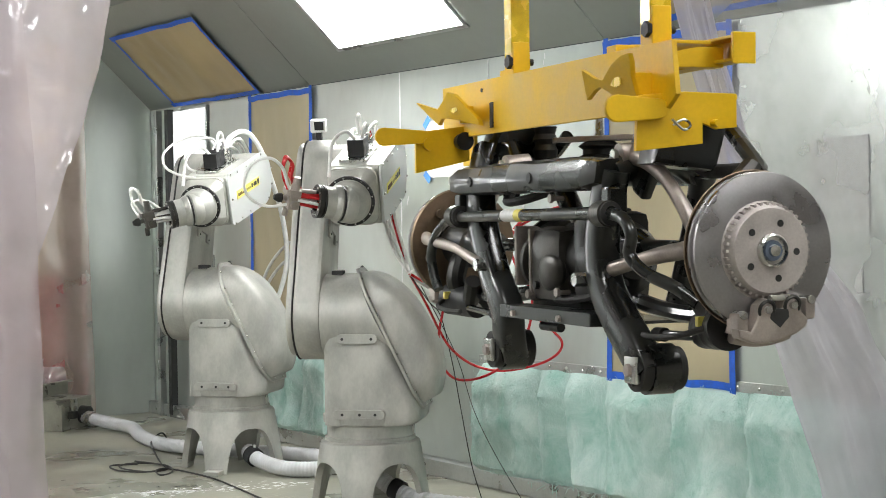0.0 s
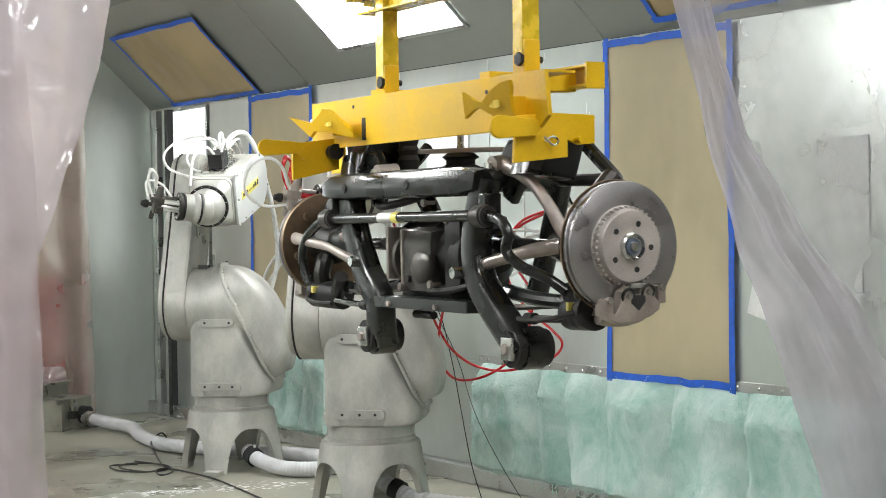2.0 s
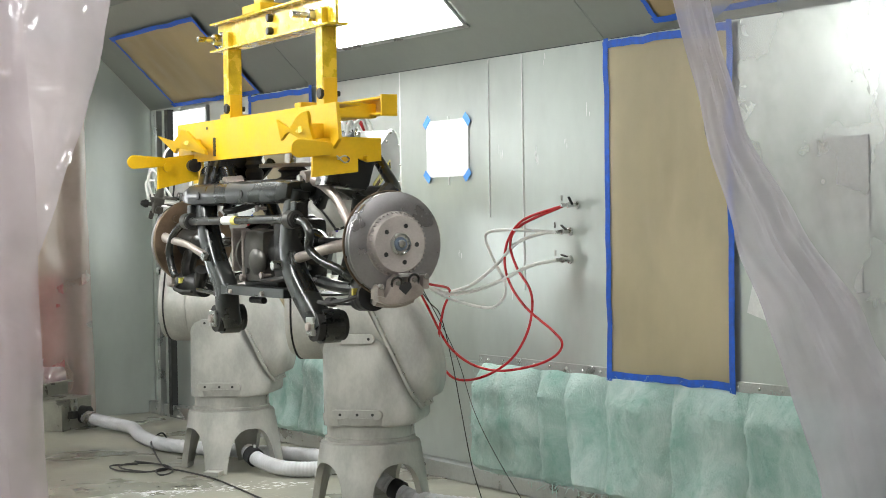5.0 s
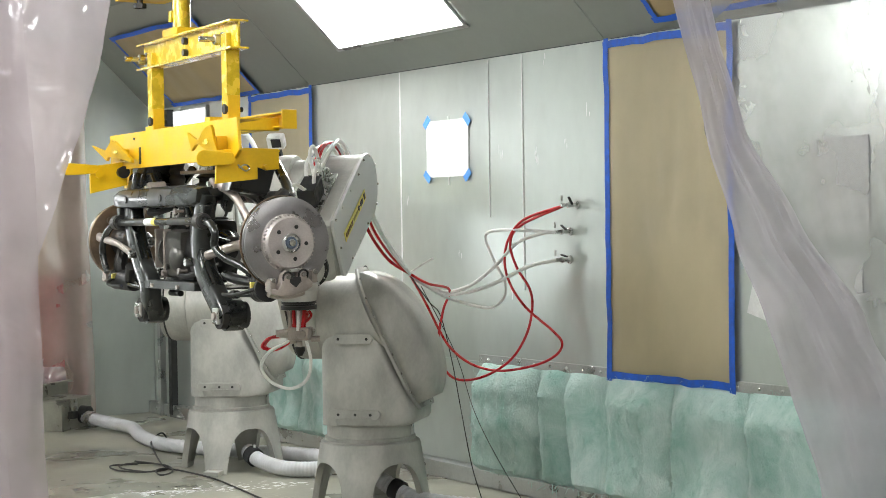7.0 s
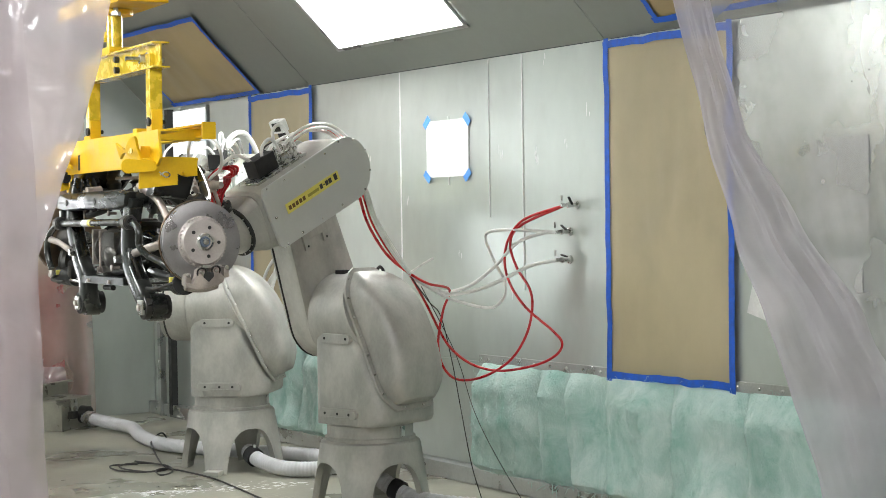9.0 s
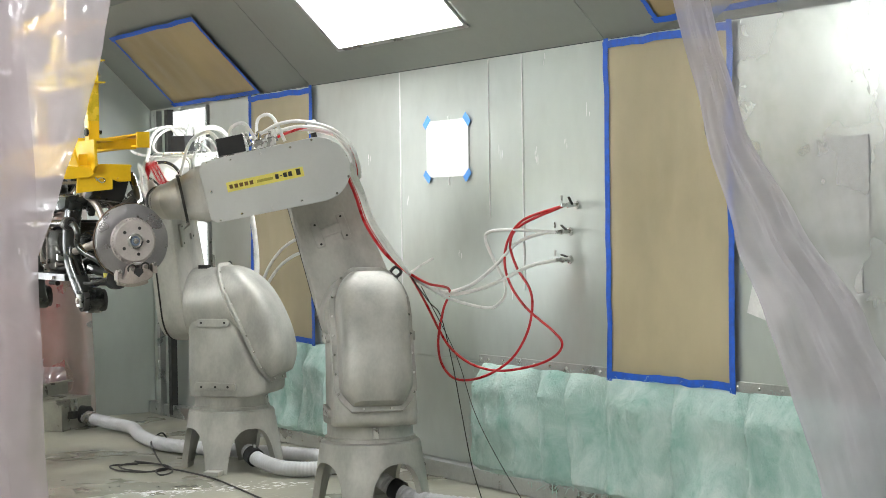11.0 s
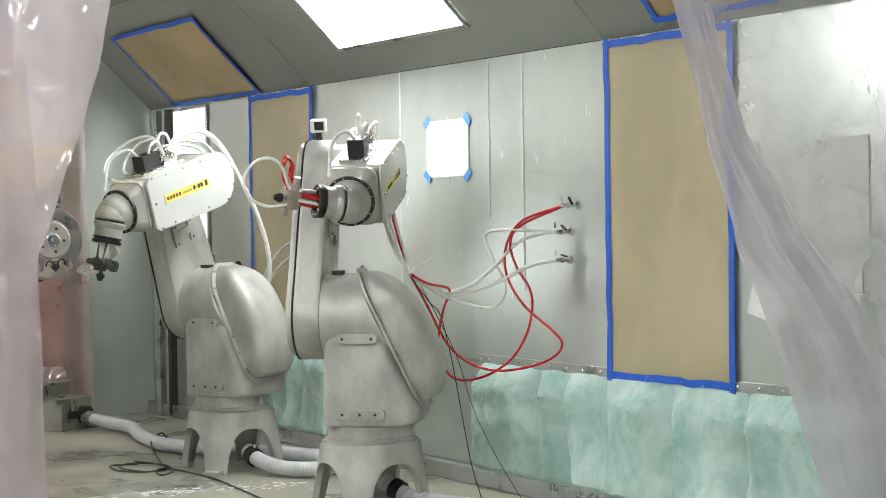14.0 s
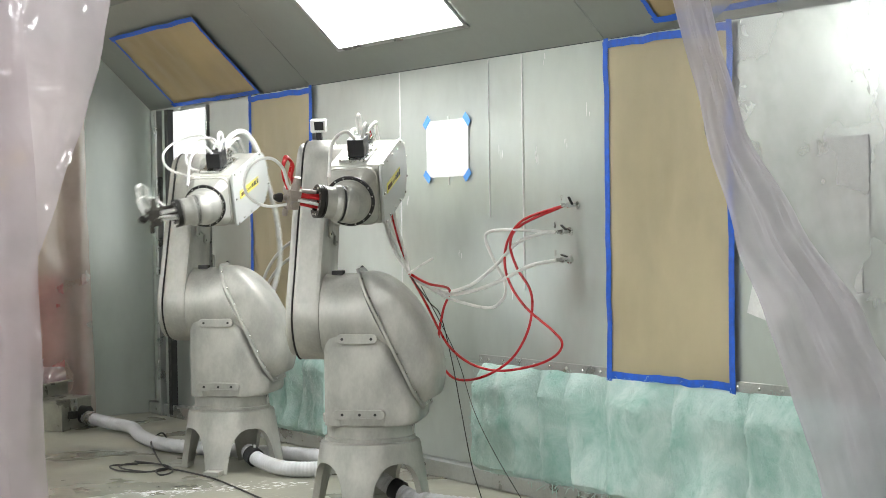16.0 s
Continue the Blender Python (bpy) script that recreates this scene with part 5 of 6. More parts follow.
def subframe(ax):
    # front upper cross tube
    part("front_cross_tube", prism(B(), [(0.60, 1.575), (0.52, 1.566), (-0.24, 1.564), (-0.34, 1.575), (-0.36, 1.635), (-0.25, 1.645), (0.0, 1.642), (0.10, 1.648), (0.53, 1.646), (0.60, 1.625)], "x", -0.158, -0.075, 0.030), IRON, ax, "glossy black pressed cross tube")
    part("rear_cross_tube", tube(B(), [(0.13, 0.52, 1.60), (0.15, 0.2, 1.61), (0.15, -0.1, 1.61), (0.12, -0.36, 1.60)], 0.032, 14, 5), IRON, ax)
    for y in (0.42, 0.02):
        bolt(ax, (-0.162, y, 1.602), (-0.12, y, 1.602), 0.011, ALU_DARK)
    for s, legs in ((1, [(-0.06, 0.535, 1.70), (-0.09, 0.505, 1.61), (-0.105, 0.472, 1.53), (-0.105, 0.44, 1.44), (-0.105, 0.372, 1.335), (-0.105, 0.302, 1.262), (-0.10, 0.30, 1.19), (-0.08, 0.325, 1.135)]),
                    (-1, [(-0.10, -0.335, 1.615), (-0.105, -0.305, 1.53), (-0.105, -0.278, 1.43), (-0.105, -0.30, 1.335), (-0.105, -0.37, 1.262), (-0.105, -0.46, 1.19), (-0.10, -0.50, 1.14)])):
        part("side_leg", tube(B(), legs, 0.036, 24, 7, lambda u: 0.034 + 0.004 * u, 1.18 if s < 0 else 1.3, (1, 0, 0), 0.55), IRON, ax, "curved black pressed leg")
        by = 0.35 if s > 0 else -0.485
        bz = 1.145 if s > 0 else 1.155
        bs = part("mount_bush", cyl(B(), (-0.13, by, bz), (-0.02, by, bz), 0.050, None, 28), RUBBER, ax, "black rubber mount with a steel core")
        part("bush_sleeve", cyl(B(), (-0.105, by, bz), (-0.04, by, bz), 0.058, None, 28), IRON, bs)
        part("bush_plate", box(B(), (-0.137, by, bz), (0.014, 0.055, 0.062), 0.005), STEEL, bs)
        part("bush_bolt", cyl(B(), (-0.153, by, bz), (-0.143, by, bz), 0.015, None, 6), ALU, bs)
        # rear leg
        rl = [(0.13, s * 0.40 + 0.05, 1.60), (0.14, s * 0.34 + 0.04, 1.50), (0.14, s * 0.28 + 0.03, 1.38), (0.12, s * 0.25 + 0.02, 1.27)]
        part("rear_leg", tube(B(), rl, 0.032, 12, 5), IRON, ax)
        part("side_rail", tube(B(), [(-0.10, s * 0.40 + 0.07, 1.605), (-0.02, s * 0.40 + 0.07, 1.63), (0.06, s * 0.40 + 0.07, 1.635), (0.13, s * 0.40 + 0.07, 1.60)], 0.036, 14, 5), IRON, ax, "black side rail")
        # tower under the clamp
        tw = B()
        ty = 0.52 if s > 0 else -0.47
        prism(tw, [(-0.09, 1.62), (0.07, 1.60), (0.10, 1.70), (0.06, 1.775), (-0.04, 1.775), (-0.07, 1.70)], "y", ty - 0.045, ty + 0.045, 0.012)
        part("mount_tower", tw, IRON, ax, "black mounting tower")
        part("bump_stop", lathe(B(), [(0.0005, 1.66), (0.03, 1.66), (0.036, 1.69), (0.028, 1.705), (0.036, 1.72), (0.028, 1.735), (0.034, 1.755), (0.0005, 1.755)], (0.07, s * 0.36 + 0.06, 0), "z", 20), RUBBER, ax, "ribbed black rubber stop")
        # broad gusset between the tower and the leg
        gp = [(0.30, 1.655), (0.36, 1.715), (0.56, 1.715), (0.49, 1.65), (0.42, 1.60), (0.37, 1.54), (0.33, 1.56)]
        gd = 0.06 if s > 0 else 0.0
        part("gusset", prism(B(), [(s * (a + gd), b) for a, b in gp], "x", -0.05, -0.02, 0.008), IRON, ax, "black pressed gusset plate")
        part("gusset_bolt", cyl(B(), (-0.066, s * (0.46 + gd), 1.655), (-0.05, s * (0.46 + gd), 1.655), 0.012, None, 6), ALU_DARK, ax)
        # sway bar clamp
        cy = 0.545 if s > 0 else -0.385
        ck = part("bar_clamp", cyl(B(), (-0.15, cy - 0.022, 1.508), (-0.15, cy + 0.022, 1.508), 0.031, None, 24), CASE, ax, "grey stabiliser clamp")
        part("clamp_rubber", cyl(B(), (-0.15, cy - 0.034 , 1.508), (-0.15, cy + 0.034, 1.508), 0.028, None, 20), RUBBER, ck)
        part("clamp_foot", box(B(), (-0.125, cy, 1.54), (0.05, 0.04, 0.06), 0.006), IRON, ck)
    bar = part("stabiliser_bar", tube(B(), [(-0.15, 0.56, 1.507), (-0.15, 0.2, 1.508), (-0.15, -0.1, 1.509), (-0.15, -0.42, 1.510)], 0.0155, 14, 4), IRON, ax, "glossy black stabiliser bar")
    part("paper_band", cyl(B(), (-0.15, 0.20, 1.508), (-0.15, 0.115, 1.508), 0.0162, None, 14), WHITE_PAPER, bar, "white paper band")
    part("paint_mark", cyl(B(), (-0.15, 0.112, 1.508), (-0.15, 0.078, 1.508), 0.0168, None, 14), LABEL_Y, bar, "yellow paint mark")
    low = B()
    prism(low, [(-0.14, 1.272), (-0.06, 1.272), (-0.06, 1.243), (-0.07, 1.238), (-0.14, 1.240)], "y", -0.28, 0.27, 0.006)
    lx = part("lower_cross_bar", low, IRON, ax, "glossy black lower cross bar")
    for y in (0.17, -0.11):
        part("rivet", cyl(B(), (-0.149, y, 1.252), (-0.14, y, 1.252), 0.008, None, 10), ALU, lx)
    part("stub", cyl(B(), (-0.09, 0.10, 1.222), (-0.09, -0.01, 1.222), 0.012, None, 12), BLACK, lx)
    part("skid_plate", box(B(), (0.05, -0.01, 1.245), (0.22, 0.5, 0.008), 0.002), IRON, ax)
    # drive unit
    mot = B()
    lathe(mot, [(0.0005, 0.31), (0.075, 0.31), (0.085, 0.30), (0.10, 0.285), (0.102, 0.10), (0.094, 0.08), (0.094, -0.02), (0.10, -0.04), (0.10, -0.09), (0.075, -0.12), (0.05, -0.16), (0.0005, -0.16)], (0.045, 0, 1.395), "y", 40)
    du = part("drive_unit", mot, ALU_DARK, ax, "dark cast drive unit")
    for y in (0.285, 0.085):
        part("flange", lathe(B(), [(0.098, y - 0.008), (0.112, y - 0.006), (0.112, y + 0.006), (0.098, y + 0.008)], (0.045, 0, 1.395), "y", 36), ALU_DARK, du)
    part("gear_case", box(B(), (0.04, -0.04, 1.40), (0.18, 0.10, 0.23), 0.03), ALU_DARK, du)
    part("housing", box(B(), (0.02, 0.14, 1.378), (0.19, 0.20, 0.20), 0.045), CASE, du, "grey ribbed cast housing")
    part("face_plate", box(B(), (0.0, 0.285, 1.40), (0.17, 0.016, 0.16), 0.006), ALU, du, "bright machined face")
    part("side_boss", ball(B(), (-0.06, 0.10, 1.36), 0.055, 20, (0.5, 1.2, 1.0)), CASE, du)
    part("joint_flange", box(B(), (0.0, 0.205, 1.378), (0.16, 0.014, 0.19), 0.006), ALU, du, "bright machined joint face")
    part("drain_bolt", cyl(B(), (-0.085, 0.16, 1.325), (-0.07, 0.16, 1.325), 0.011, None, 6), ALU_DARK, du)
    part("end_cover", lathe(B(), [(0.0005, 0.262), (0.05, 0.262), (0.082, 0.252), (0.088, 0.235), (0.088, 0.22), (0.0005, 0.22)], (-0.005, 0, 1.385), "y", 32), CASE, du, "round grey end cover")
    part("terminal_box", box(B(), (0.08, 0.10, 1.50), (0.12, 0.14, 0.05), 0.012), ALU_DARK, du)
    part("sticker", box(B(), (-0.072, 0.30, 1.42), (0.004, 0.022, 0.09), 0.001), WHITE_PAPER, du, "white sticker")
    part("sump", box(B(), (0.03, 0.12, 1.285), (0.15, 0.30, 0.05), 0.012), ALU_DARK, du)
    for y, z in ((0.33, 1.33), (0.2, 1.30), (0.02, 1.31), (-0.08, 1.50), (0.05, 1.55)):
        bolt(du, (-0.09, y, z), (-0.05, y, z), 0.010, ALU)
    tm = B()
    lathe(tm, [(0.0005, 1.645), (0.06, 1.645), (0.062, 1.66), (0.045, 1.668), (0.045, 1.682), (0.058, 1.69), (0.04, 1.703), (0.0005, 1.703)], (0.12, 0.18, 0), "z", 30)
    top = part("top_mount", tm, RUBBER, ax, "black rubber top mount")
    part("mount_arm", prism(B(), [(0.04, 0.31), (0.03, 0.28), (0.09, 0.17), (0.115, 0.14), (0.20, 0.06), (0.225, 0.085), (0.155, 0.185), (0.13, 0.215)], "z", 1.704, 1.718, 0.003), ALU, top, "grey cross arm")
    part("mount_stud", cyl(B(), (0.12, 0.18, 1.71), (0.12, 0.18, 1.77), 0.011, None, 12), STEEL, top)
    part("cross_plate", box(B(), (0.07, 0.08, 1.645), (0.30, 0.30, 0.014), 0.005), RUBBER, ax, "dull black top plate")
    part("wiring_loom", tube(B(), [(-0.06, 0.36, 1.57), (-0.10, 0.30, 1.545), (-0.09, 0.2, 1.55), (-0.06, 0.1, 1.57)], 0.012, 8, 6), RUBBER, ax)
    part("wiring_loom", tube(B(), [(0.0, -0.2, 1.34), (-0.06, -0.1, 1.30), (-0.05, 0.1, 1.29), (0.02, 0.22, 1.31)], 0.010, 8, 6), RUBBER, ax)


def build_axle():
    ax = thing("axle_assembly", None, None, "complete rear axle subframe with brakes hung on a yellow hoist frame", "car axle", m=pose(2.6282, 3.3209, 0, 0, 0, -12.31))
    hoist_frame(ax)
    subframe(ax)
    for s in (-1, 1):
        wheel_end(ax, s)
    return ax


# ---- hoses, papers and clutter ----


def hose(name, pts, r, material, label, category="hose", group="", n=6, seg=10):
    return thing(name, tube(B(), pts, r, seg, n), material, label, category, group)


def wall_fitting(y, z, tilt):
    f = thing("wall_fitting", None, None, "small steel quick coupling on a wall outlet", "pipe fitting", "wall outlets")
    part("flange", cyl(B(), (5.297, y, z), (5.288, y, z), 0.022, None, 20), STEEL, f)
    part("coupling", cyl(B(), (5.29, y, z), (5.20, y + 0.005, z), 0.011, 0.009, 12), STEEL, f)
    part("nut", cyl(B(), (5.25, y, z), (5.235, y, z), 0.015, None, 6), STEEL, f)
    part("valve_lever", box(B(), (5.24, y - 0.02, z + 0.022), (0.012, 0.05, 0.008), 0.002, Euler((tilt, 0, 0)).to_matrix()), ALU_DARK, f)
    part("bleed_nipple", cyl(B(), (5.225, y + 0.035, z + 0.02), (5.225, y + 0.035, z + 0.05), 0.006, None, 8), STEEL, f)
    return f


def build_hoses():
    for y, z, t in ((6.80, 1.566, 0.9), (6.86, 1.428, 0.5), (6.86, 1.281, 0.2)):
        wall_fitting(y, z, t)
    hose("red_hose", [(5.22, 6.80, 1.566), (5.13, 7.02, 1.50), (5.09, 7.11, 1.41), (5.08, 7.15, 1.29), (5.09, 7.12, 1.16), (5.13, 7.03, 1.03), (5.20, 6.89, 0.91), (5.22, 6.84, 0.845),
                      (5.20, 6.88, 0.78), (5.15, 7.0, 0.725), (5.07, 7.2, 0.69), (5.0, 7.36, 0.72), (4.95, 7.48, 0.80), (4.92, 7.55, 0.90), (4.80, 7.50, 1.06), (4.607, 7.348, 1.22)], 0.007, HOSE_R, "long red paint hose looping off the wall", group="red hoses")
    hose("red_hose", [(5.22, 6.81, 1.563), (5.12, 7.05, 1.465), (5.09, 7.11, 1.37), (5.11, 7.08, 1.24), (5.14, 7.01, 1.13), (5.147, 7.0, 1.02), (5.13, 7.04, 0.875), (5.09, 7.14, 0.74),
                      (5.02, 7.3, 0.65), (4.96, 7.45, 0.635), (4.93, 7.54, 0.71), (4.92, 7.56, 0.84), (4.93, 7.52, 1.01), (4.945, 7.48, 1.12), (4.73, 7.36, 1.163), (4.607, 7.348, 1.22)], 0.007, HOSE_R, "long red paint hose looping off the wall", group="red hoses")
    hose("white_hose", [(5.21, 6.86, 1.428), (5.17, 6.94, 1.42), (5.11, 7.08, 1.37), (5.06, 7.2, 1.255), (5.0, 7.345, 1.15), (4.935, 7.51, 1.107), (4.735, 7.41, 1.165), (4.607, 7.348, 1.22)], 0.0095, HOSE_W, "white air hose from a wall outlet", group="white hoses")
    hose("white_hose", [(5.21, 6.86, 1.281), (5.14, 7.01, 1.25), (5.075, 7.165, 1.177), (5.01, 7.33, 1.118), (4.935, 7.51, 1.095), (4.73, 7.43, 1.167), (4.607, 7.348, 1.22)], 0.0105, HOSE_W, "white air hose from a wall outlet", group="white hoses")
    hose("white_hose", [(5.19, 6.90, 1.428), (5.10, 7.09, 1.441), (5.045, 7.23, 1.433), (5.034, 7.258, 1.385), (5.06, 7.2, 1.255), (5.08, 7.15, 1.16), (5.077, 7.16, 1.08), (5.045, 7.24, 1.026), (4.98, 7.4, 1.05), (4.85, 7.43, 1.10), (4.65, 7.36, 1.20)], 0.0085, HOSE_W, "thin white air hose hanging in a loop", group="white hoses")
    hose("cable_tie", [(4.607, 7.36, 1.216), (4.63, 7.28, 1.26), (4.66, 7.20, 1.301)], 0.006, HOSE_W, "long loose white cable tie end", "cable tie")
    hose("grey_cable", [(4.62, 7.35, 1.20), (4.80, 7.46, 1.06), (4.95, 7.577, 0.971), (4.95, 7.472, 0.73), (4.95, 7.396, 0.49), (4.95, 7.30, 0.196), (4.95, 7.20, 0.006)], 0.003, ALU_DARK, "thin dark cable hanging to the floor", "cable", n=5, seg=6)
    hose("grey_cable", [(4.70, 7.38, 1.15), (4.95, 7.5, 0.85), (4.95, 7.39, 0.704), (4.95, 7.261, 0.472), (4.95, 7.06, 0.253), (4.95, 6.78, 0.006)], 0.0022, ALU_DARK, "thin dark cable hanging to the floor", "cable", n=5, seg=6)
    for dz in (0.0, -0.10):
        hose("white_hose", [(5.285, 9.40 , 1.41 + dz), (5.2, 9.60, 1.40 + dz), (5.2, 9.86, 1.335 + dz), (5.2, 10.06, 1.225 + dz), (5.2, 10.19, 1.085 + dz), (5.2, 10.22, 0.9 + dz), (5.15, 10.1, 0.5), (5.1, 9.9, 0.02)], 0.011, HOSE_W, "white air hose arching down from the wall", group="white hoses")
    for z in (1.452, 1.339):
        thing("wall_tag", box(B(), (5.293, 9.345, z), (0.006, 0.085, 0.046), 0.002), mat_violet(), "small violet tag stuck on the wall", "tag", "wall tags")


VIOLET = []


def mat_violet():
    if not VIOLET:
        VIOLET.append(mat("violet_tag_paint", (0.07, 0.05, 0.28), 0.5, 0, 20, 0.1))
    return VIOLET[0]


def build_clutter():
    # white sheet held by four bits of tape
    sh = thing("paper_sheet", None, None, "blank white paper sheet taped to the wall at its corners", "paper sheet")
    bm = B()
    prism(bm, rounded(7.79, 8.228, 1.748, 2.078, 0.012, 3), "x", 5.292, 5.295)
    part("sheet", bm, WHITE_PAPER, sh)
    for y, z, a in ((7.798, 2.071, 45), (8.22, 2.074, -45), (7.798, 1.753, -40), (8.22, 1.753, 40)):
        part("tape", box(B(), (5.290, y, z), (0.003, 0.075, 0.04), 0.0, Euler((radians(a), 0, 0)).to_matrix()), TAPE_PALE, sh, "pale blue tape")
    s2 = B()
    prism(s2, [(5.545, 1.055), (5.485, 1.26), (5.27, 1.20), (5.33, 1.0)], "x", 5.292, 5.295)
    thing("paper_note", s2, WHITE_PAPER, "crooked white paper note on the wall", "paper sheet")
    for y, z, w, hh in ((4.98, 1.62, 0.34, 0.42), (5.0, 1.20, 0.30, 0.22)):
        thing("wall_patch", box(B(), (5.295, y, z), (0.006, w, hh), 0.002), ZINC, "dull sheet metal patch on the wall", "patch", "wall patches")
    # feed hopper with its duct
    hp = thing("metal_hopper", None, None, "galvanised steel box with a flanged lid on the floor", "metal box")
    hm = pose(4.235, 11.55, 0, 0, 0, 38) @ Matrix.Diagonal((1.14, 1.14, 1.12, 1))
    def piece(bm):
        bm.transform(hm)
        return bm
    part("body", piece(box(B(), (0.19, 0.19, 0.095), (0.38, 0.38, 0.19), 0.004)), HOPPER, hp)
    part("lid", piece(box(B(), (0.19, 0.195, 0.195), (0.395, 0.39, 0.008), 0.002)), HOPPER, hp)
    part("flange", piece(box(B(), (0.24, 0.25, 0.235), (0.50, 0.012, 0.085), 0.002)), HOPPER, hp)
    part("flange", piece(box(B(), (0.24, 0.235, 0.281), (0.52, 0.05, 0.012), 0.002)), HOPPER, hp)
    part("seam", piece(box(B(), (0.003, -0.003, 0.095), (0.022, 0.022, 0.192), 0.003)), HOPPER, hp)
    part("latch_post", piece(box(B(), (0.12, -0.03, 0.15), (0.03, 0.03, 0.11), 0.003)), STEEL, hp)
    part("latch", piece(box(B(), (0.10, -0.03, 0.10), (0.06, 0.04, 0.05), 0.006)), ALU_DARK, hp)
    part("outlet", piece(cyl(B(), (0.26, 0.01, 0.085), (0.26, -0.05, 0.08), 0.06, None, 24)), BLACK, hp)
    # corrugated duct that runs behind the pedestal and back
    pts = [(4.472, 11.70, 0.08), (4.50, 11.55, 0.07), (4.54, 11.36, 0.06), (4.58, 11.05, 0.05), (4.46, 10.62, 0.05), (4.40, 10.15, 0.05), (4.47, 9.88, 0.05), (4.66, 9.50, 0.05), (4.85, 9.15, 0.05), (4.96, 8.86, 0.05), (4.88, 8.60, 0.05), (4.68, 8.50, 0.05), (4.52, 8.62, 0.055), (4.48, 8.84, 0.075), (4.47, 9.0, 0.12)]
    d = thing("duct_hose", None, None, "pale grey corrugated duct hose lying on the floor", "duct hose")
    path = smooth_path(pts, 40)
    bm = B()
    tube(bm, [path[k] for k in range(0, len(path), 2)], 0.045, 14, 2, lambda u: 0.0445 + 0.0013 * math.sin(u * 950))
    part("tube", bm, HOSE_G, d)
    part("cuff", cyl(B(), (4.475, 8.90, 0.085), (4.473, 8.96, 0.105), 0.056, None, 24), BLACK, d, "black hose cuff")
    part("clip", box(B(), (4.475, 8.92, 0.15), (0.012, 0.014, 0.03), 0.002), WHITE_PAPER, d)
    part("cuff", cyl(B(), (4.486, 11.64, 0.076), (4.50, 11.56, 0.07), 0.054, None, 24), STEEL, d, "bright hose clamp")
    d2 = thing("duct_hose", None, None, "pale grey corrugated duct hose under the pedestal", "duct hose")
    part("tube", tube(B(), [(4.46, 7.42, 0.14), (4.50, 7.32, 0.09), (4.54, 7.20, 0.06), (4.60, 7.0, 0.055), (4.7, 6.8, 0.055)], 0.045, 14, 16, lambda u: 0.044 + 0.0028 * math.sin(u * 260)), HOSE_G, d2)
    part("cuff", cyl(B(), (4.49, 7.35, 0.105), (4.51, 7.30, 0.085), 0.056, None, 24), BLACK, d2, "black hose cuff")
    # black cable: tied round the duct, coiled, then off over the floor
    hose("black_cable", [(4.72, 10.5, 0.01), (4.56, 10.36, 0.03), (4.46, 10.25, 0.105), (4.36, 10.20, 0.06), (4.30, 10.0, 0.01), (4.14, 9.53, 0.01), (4.08, 9.30, 0.012), (3.94, 9.25, 0.014), (3.87, 9.45, 0.012), (3.90, 9.62, 0.01), (4.02, 9.65, 0.012), (4.11, 9.42, 0.02), (4.04, 9.14, 0.02),
                         (3.93, 9.06, 0.018), (3.96, 9.20, 0.026), (4.07, 9.24, 0.02), (4.15, 8.86, 0.008), (4.10, 8.38, 0.008), (4.05, 8.0, 0.008), (4.0, 7.5, 0.008)], 0.0052, RUBBER, "black cable in a loose coil on the floor", "cable", n=7, seg=8)
    hose("black_cable", [(4.02, 9.62, 0.01), (3.86, 9.66, 0.01), (3.82, 9.45, 0.01), (3.93, 9.28, 0.01), (4.08, 9.34, 0.012), (4.12, 9.5, 0.012), (4.0, 9.62, 0.03)], 0.0052, RUBBER, "second turn of a black cable coil", "cable", n=8, seg=8)
    # dried overspray on the floor
    rnd = random.Random(8)
    bm = B()
    for k in range(300):
        a = rnd.uniform(0, 1)
        x, y = 3.55 + 0.9 * a + rnd.gauss(0, 0.09), 8.62 - 0.28 * a + rnd.gauss(0, 0.07)
        r = rnd.choice((0.002, 0.003, 0.005, 0.008, 0.012)) * rnd.uniform(0.6, 1.2)
        st = rnd.uniform(1, 2.4)
        ang = rnd.uniform(-0.4, 0.4)
        q = []
        for i in range(9):
            t = 2 * math.pi * i / 9
            rr = r * rnd.uniform(0.6, 1.25)
            dx, dy = rr * st * math.cos(t), rr * math.sin(t)
            q.append(bm.verts.new((x + dx * math.cos(ang) - dy * math.sin(ang), y + dx * math.sin(ang) + dy * math.cos(ang), 0.003 + 0.00001 * k)))
        c = bm.verts.new((x, y, 0.003 + r * 0.25 + 0.00001 * k))
        for i in range(9):
            bm.faces.new((q[i], q[(i + 1) % 9], c))
    thing("paint_flakes", bm, WHITE_PAPER, "flakes of dried white paint on the floor", "paint flakes", kind="stuff")
    bm = B()
    for k in range(9):
        r = 0.34 + 0.045 * k
        a0 = rnd.uniform(150, 190)
        a1 = rnd.uniform(290, 345)
        row = []
        for i in range(25):
            a = radians(a0 + (a1 - a0) * i / 24)
            w = 0.012 * math.sin(math.pi * i / 24) * (1 + 0.8 * noise.noise((i * 0.5, k, 2)))
            c = Vector((3.95, 8.42, 0.0012 + 0.0001 * k))
            d = Vector((math.cos(a), 0.75 * math.sin(a), 0))
            row.append((bm.verts.new(c + d * (r + w)), bm.verts.new(c + d * (r - w))))
        for (p, q), (p2, q2) in zip(row, row[1:]):
            bm.faces.new((p, q, q2, p2))
    thing("floor_smear", bm, SMEAR, "chalky wiped smears on the concrete floor", "smears", kind="stuff")
    # what shows beyond the exit
    rc = thing("red_cabinet", None, None, "red painted cabinet behind the exit plastic", "cabinet")
    part("body", box(B(), (4.30, 13.2, 0.55), (1.0, 0.5, 1.1), 0.02), RED_FAR, rc)
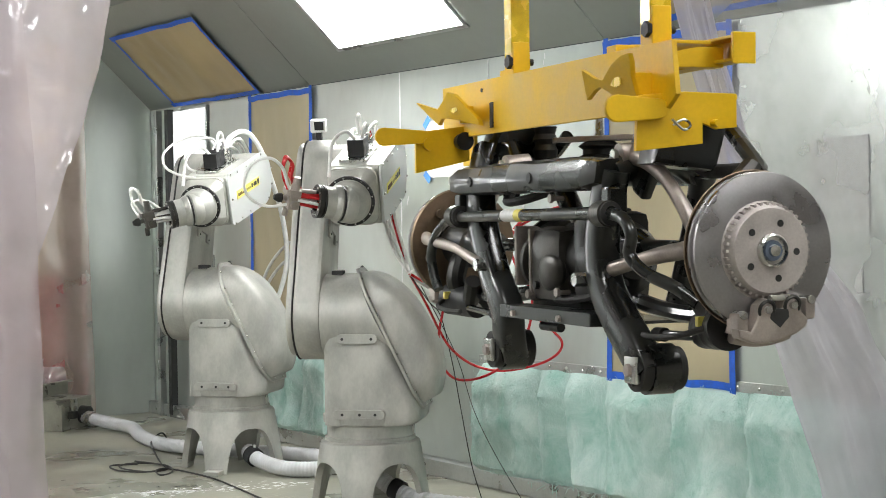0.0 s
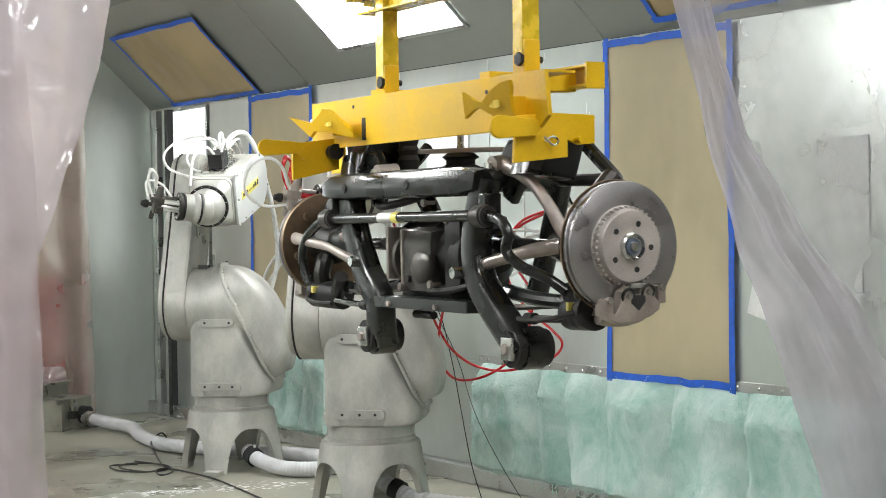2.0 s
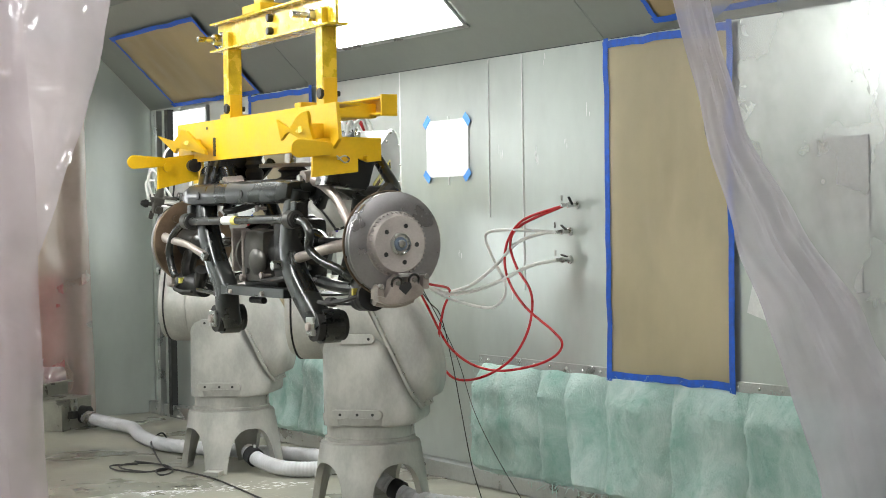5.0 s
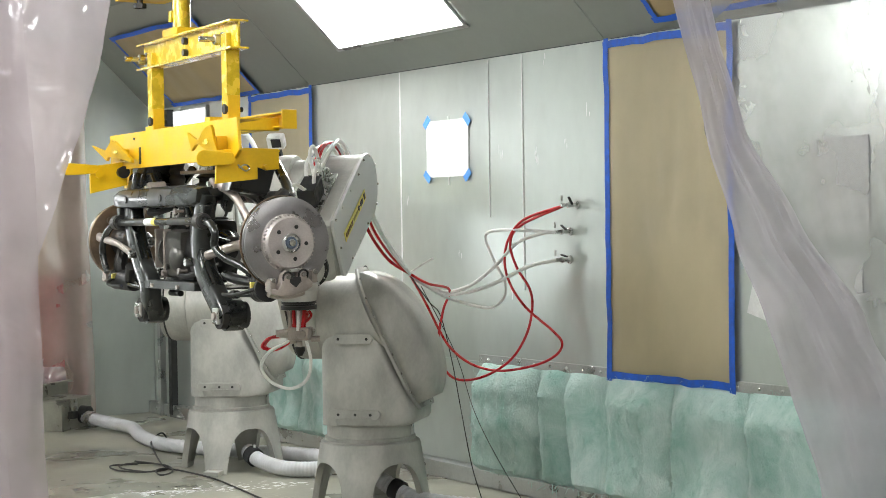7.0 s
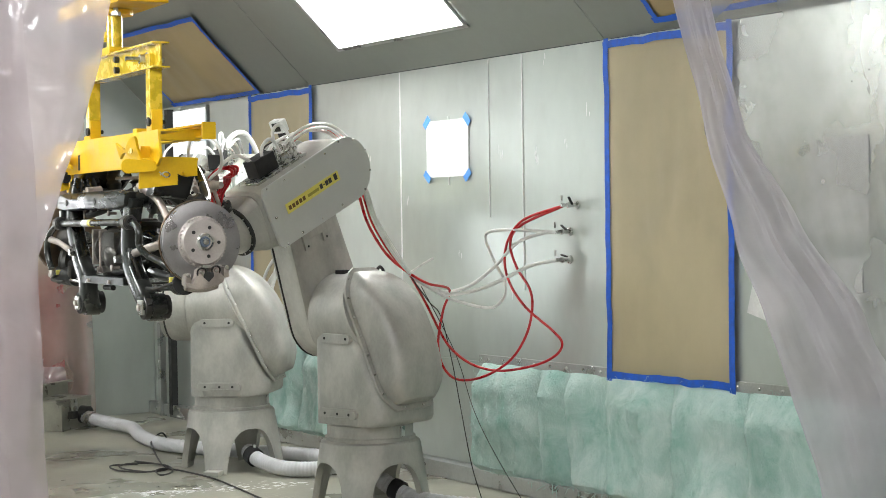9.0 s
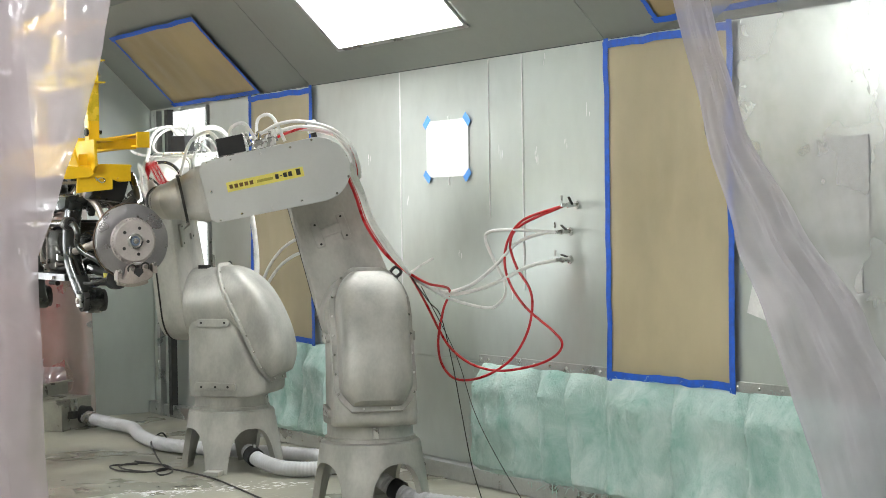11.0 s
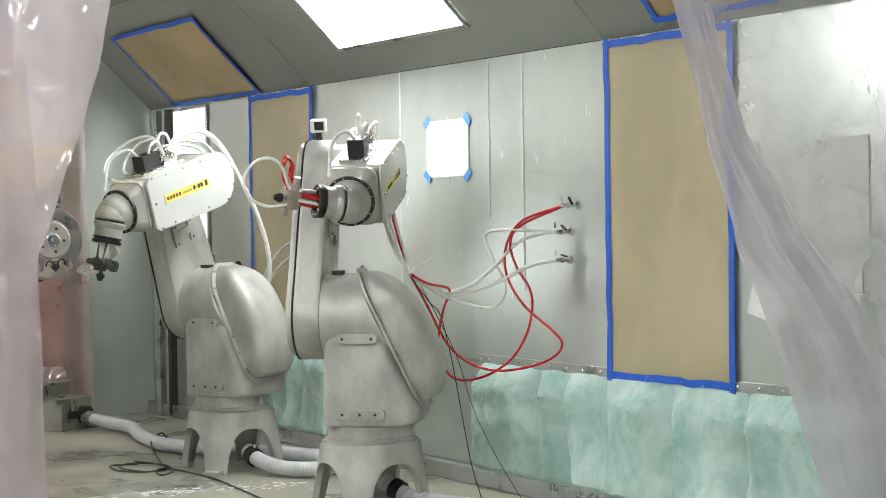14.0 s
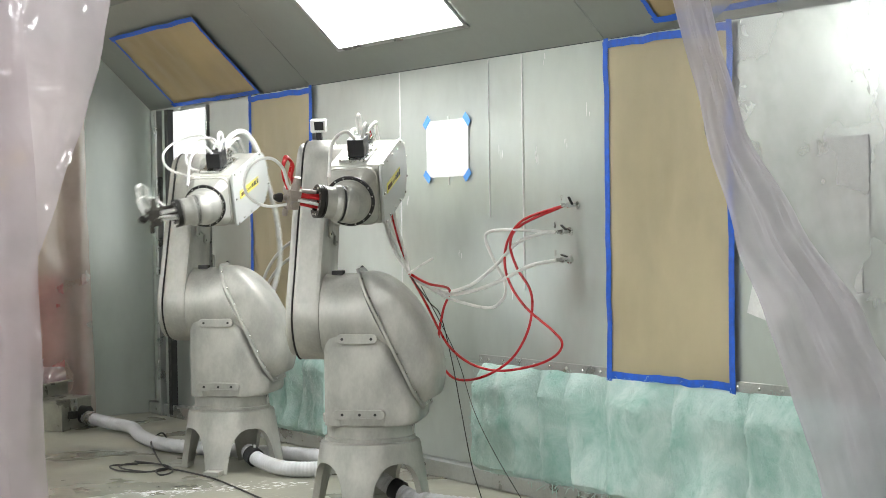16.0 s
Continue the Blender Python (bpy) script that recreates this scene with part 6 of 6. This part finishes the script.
    part("door", box(B(), (4.42, 12.94, 0.55), (0.6, 0.02, 0.95), 0.005), RED_FAR, rc)
    thing("hardboard_sheet", box(B(), (5.22, 13.6, 1.15), (0.62, 0.02, 2.3), 0.003), HARDBOARD, "brown hardboard sheet standing beyond the exit", "board")
    thing("cardboard_box", box(B(), (4.1, 13.2, 1.45), (1.4, 0.5, 0.7), 0.01), PAPER, "brown cardboard box on top of a red cabinet", "box")
    for k, (x, z) in enumerate(((3.92, 0.30), (4.04, 0.27))):
        bm = B()
        bmesh.ops.create_grid(bm, x_segments=18, y_segments=18, size=0.16)
        for v in bm.verts:
            v.co = Vector((v.co.x + 0.03 * noise.noise(v.co * 6 + Vector((k, 0, 0))), 0.05 * noise.noise(v.co * 9 + Vector((0, k, 3))), v.co.y))
        bm.transform(pose(x + 0.28, 12.1, z, 0, 18 * k - 15, 8))
        thing("plastic_scrap", bm, FILM_L, "crumpled clear plastic at the foot of the exit sheet", "plastic sheet", "plastic scraps")


def motions():
    walk(AXLE, [(t, pose(x, y, 0, 0, 0, rz)) for t, x, y, rz in AXLE_ROWS])
    key_robot(R1, R1_ROWS)
    key_robot(R2, R2_ROWS)
    # the hose run from the tie to the elbow follows the forearm
    tie = Vector((4.607 - 4.389, 7.348 - 7.406, 1.22))
    rows = []
    last = None
    for k in range(161):
        t = k / 10
        j = joint_at(R1_ROWS, t)
        if j == last and 0 < k < 160 and joint_at(R1_ROWS, t + 0.1) == j:
            continue
        last = j
        end = robot_poses(*j)["upper"] @ Vector((-0.17, 0.0, -0.04))
        q = (end - tie).to_track_quat("X", "Z").to_matrix().to_4x4()
        rows.append((t, Matrix.Translation(tie) @ q))
    walk(HOSE_RUN, rows)


build_setting()
lamp_panel(7.54, 8.94)
# west hip lamps are unseen, added opposite to light the booth and wall_east
for y0 in (4.7, 7.54):
    lamp_panel(y0, y0 + 1.4, True)
# unseen ceiling lights, added to fill the shop and the space past the exit
for x, y, z in ((0.5, 1.5, 4.37), (3.5, 1.5, 4.37), (0.5, -2.5, 4.37), (3.5, -2.5, 4.37), (1.2, 14.0, 3.27), (2.5, 14.0, 3.27)):
    thing("ceiling_lamp", box(B(), (x, y, z), (0.6, 1.6, 0.05), 0.005), LAMP_ADDED, "white ceiling light, unseen, added to light the workshop", "lamp", "shop lights")
masking(wall_pose((5.625 + 6.52) / 2, 1.537, 0.004), 0.895, 1.66, 1)
masking(wall_pose((9.615 + 10.495) / 2, 1.537, 0.004), 0.88, 1.66, 2)
masking(hip_pose(11.03, 0.385, 0.004), 1.40, 0.69, 3, paper=PAPER_SHADED)
masking(hip_pose(5.36, 0.42, 0.004), 1.40, 0.66, 4, paper=PAPER_SHADED)
fuzz(fibre_bank(4.3, 7.66, 0.075, 0.70, 1.0), 4200, 31)
fuzz(fibre_bank(9.3, 10.62, 0.08, 0.69, 2.0), 1100, 32)
fringe(6.2, 7.2, 0.085, 90, 5)
build_curtains()
R1 = build_robot((4.389, 7.406), "silver six-axis painting robot with red and white hoses", False)
R2 = build_robot((4.463, 9.194), "silver six-axis painting robot with white hoses", True)
RUN = 0.66
bm = B()
tube(bm, [(0, 0, 0), (0.15, 0.0, -0.04), (0.34, 0, -0.05), (0.5, 0, -0.02), (RUN, 0, 0.0)], 0.0068, 8, 6)
HOSE_RUN = part("hose_run", bm, HOSE_R, R1["robot"], "bundle of red and white hoses")
for dy, dz in ((0.024, 0.012), (-0.02, 0.016), (0.012, 0.024), (0.026, 0.0), (-0.022, -0.012)):
    part("air_hose", tube(B(), [(0, 0, 0), (0.15, dy, -0.04 + dz), (0.34, dy * 1.2, -0.05 + dz), (0.5, dy, -0.02 + dz), (RUN, dy, dz)], 0.0082, 8, 6), HOSE_R if dz < 0 else HOSE_W, HOSE_RUN, "white hose")
conveyor_rail()
AXLE = build_axle()
build_hoses()
build_clutter()
motions()
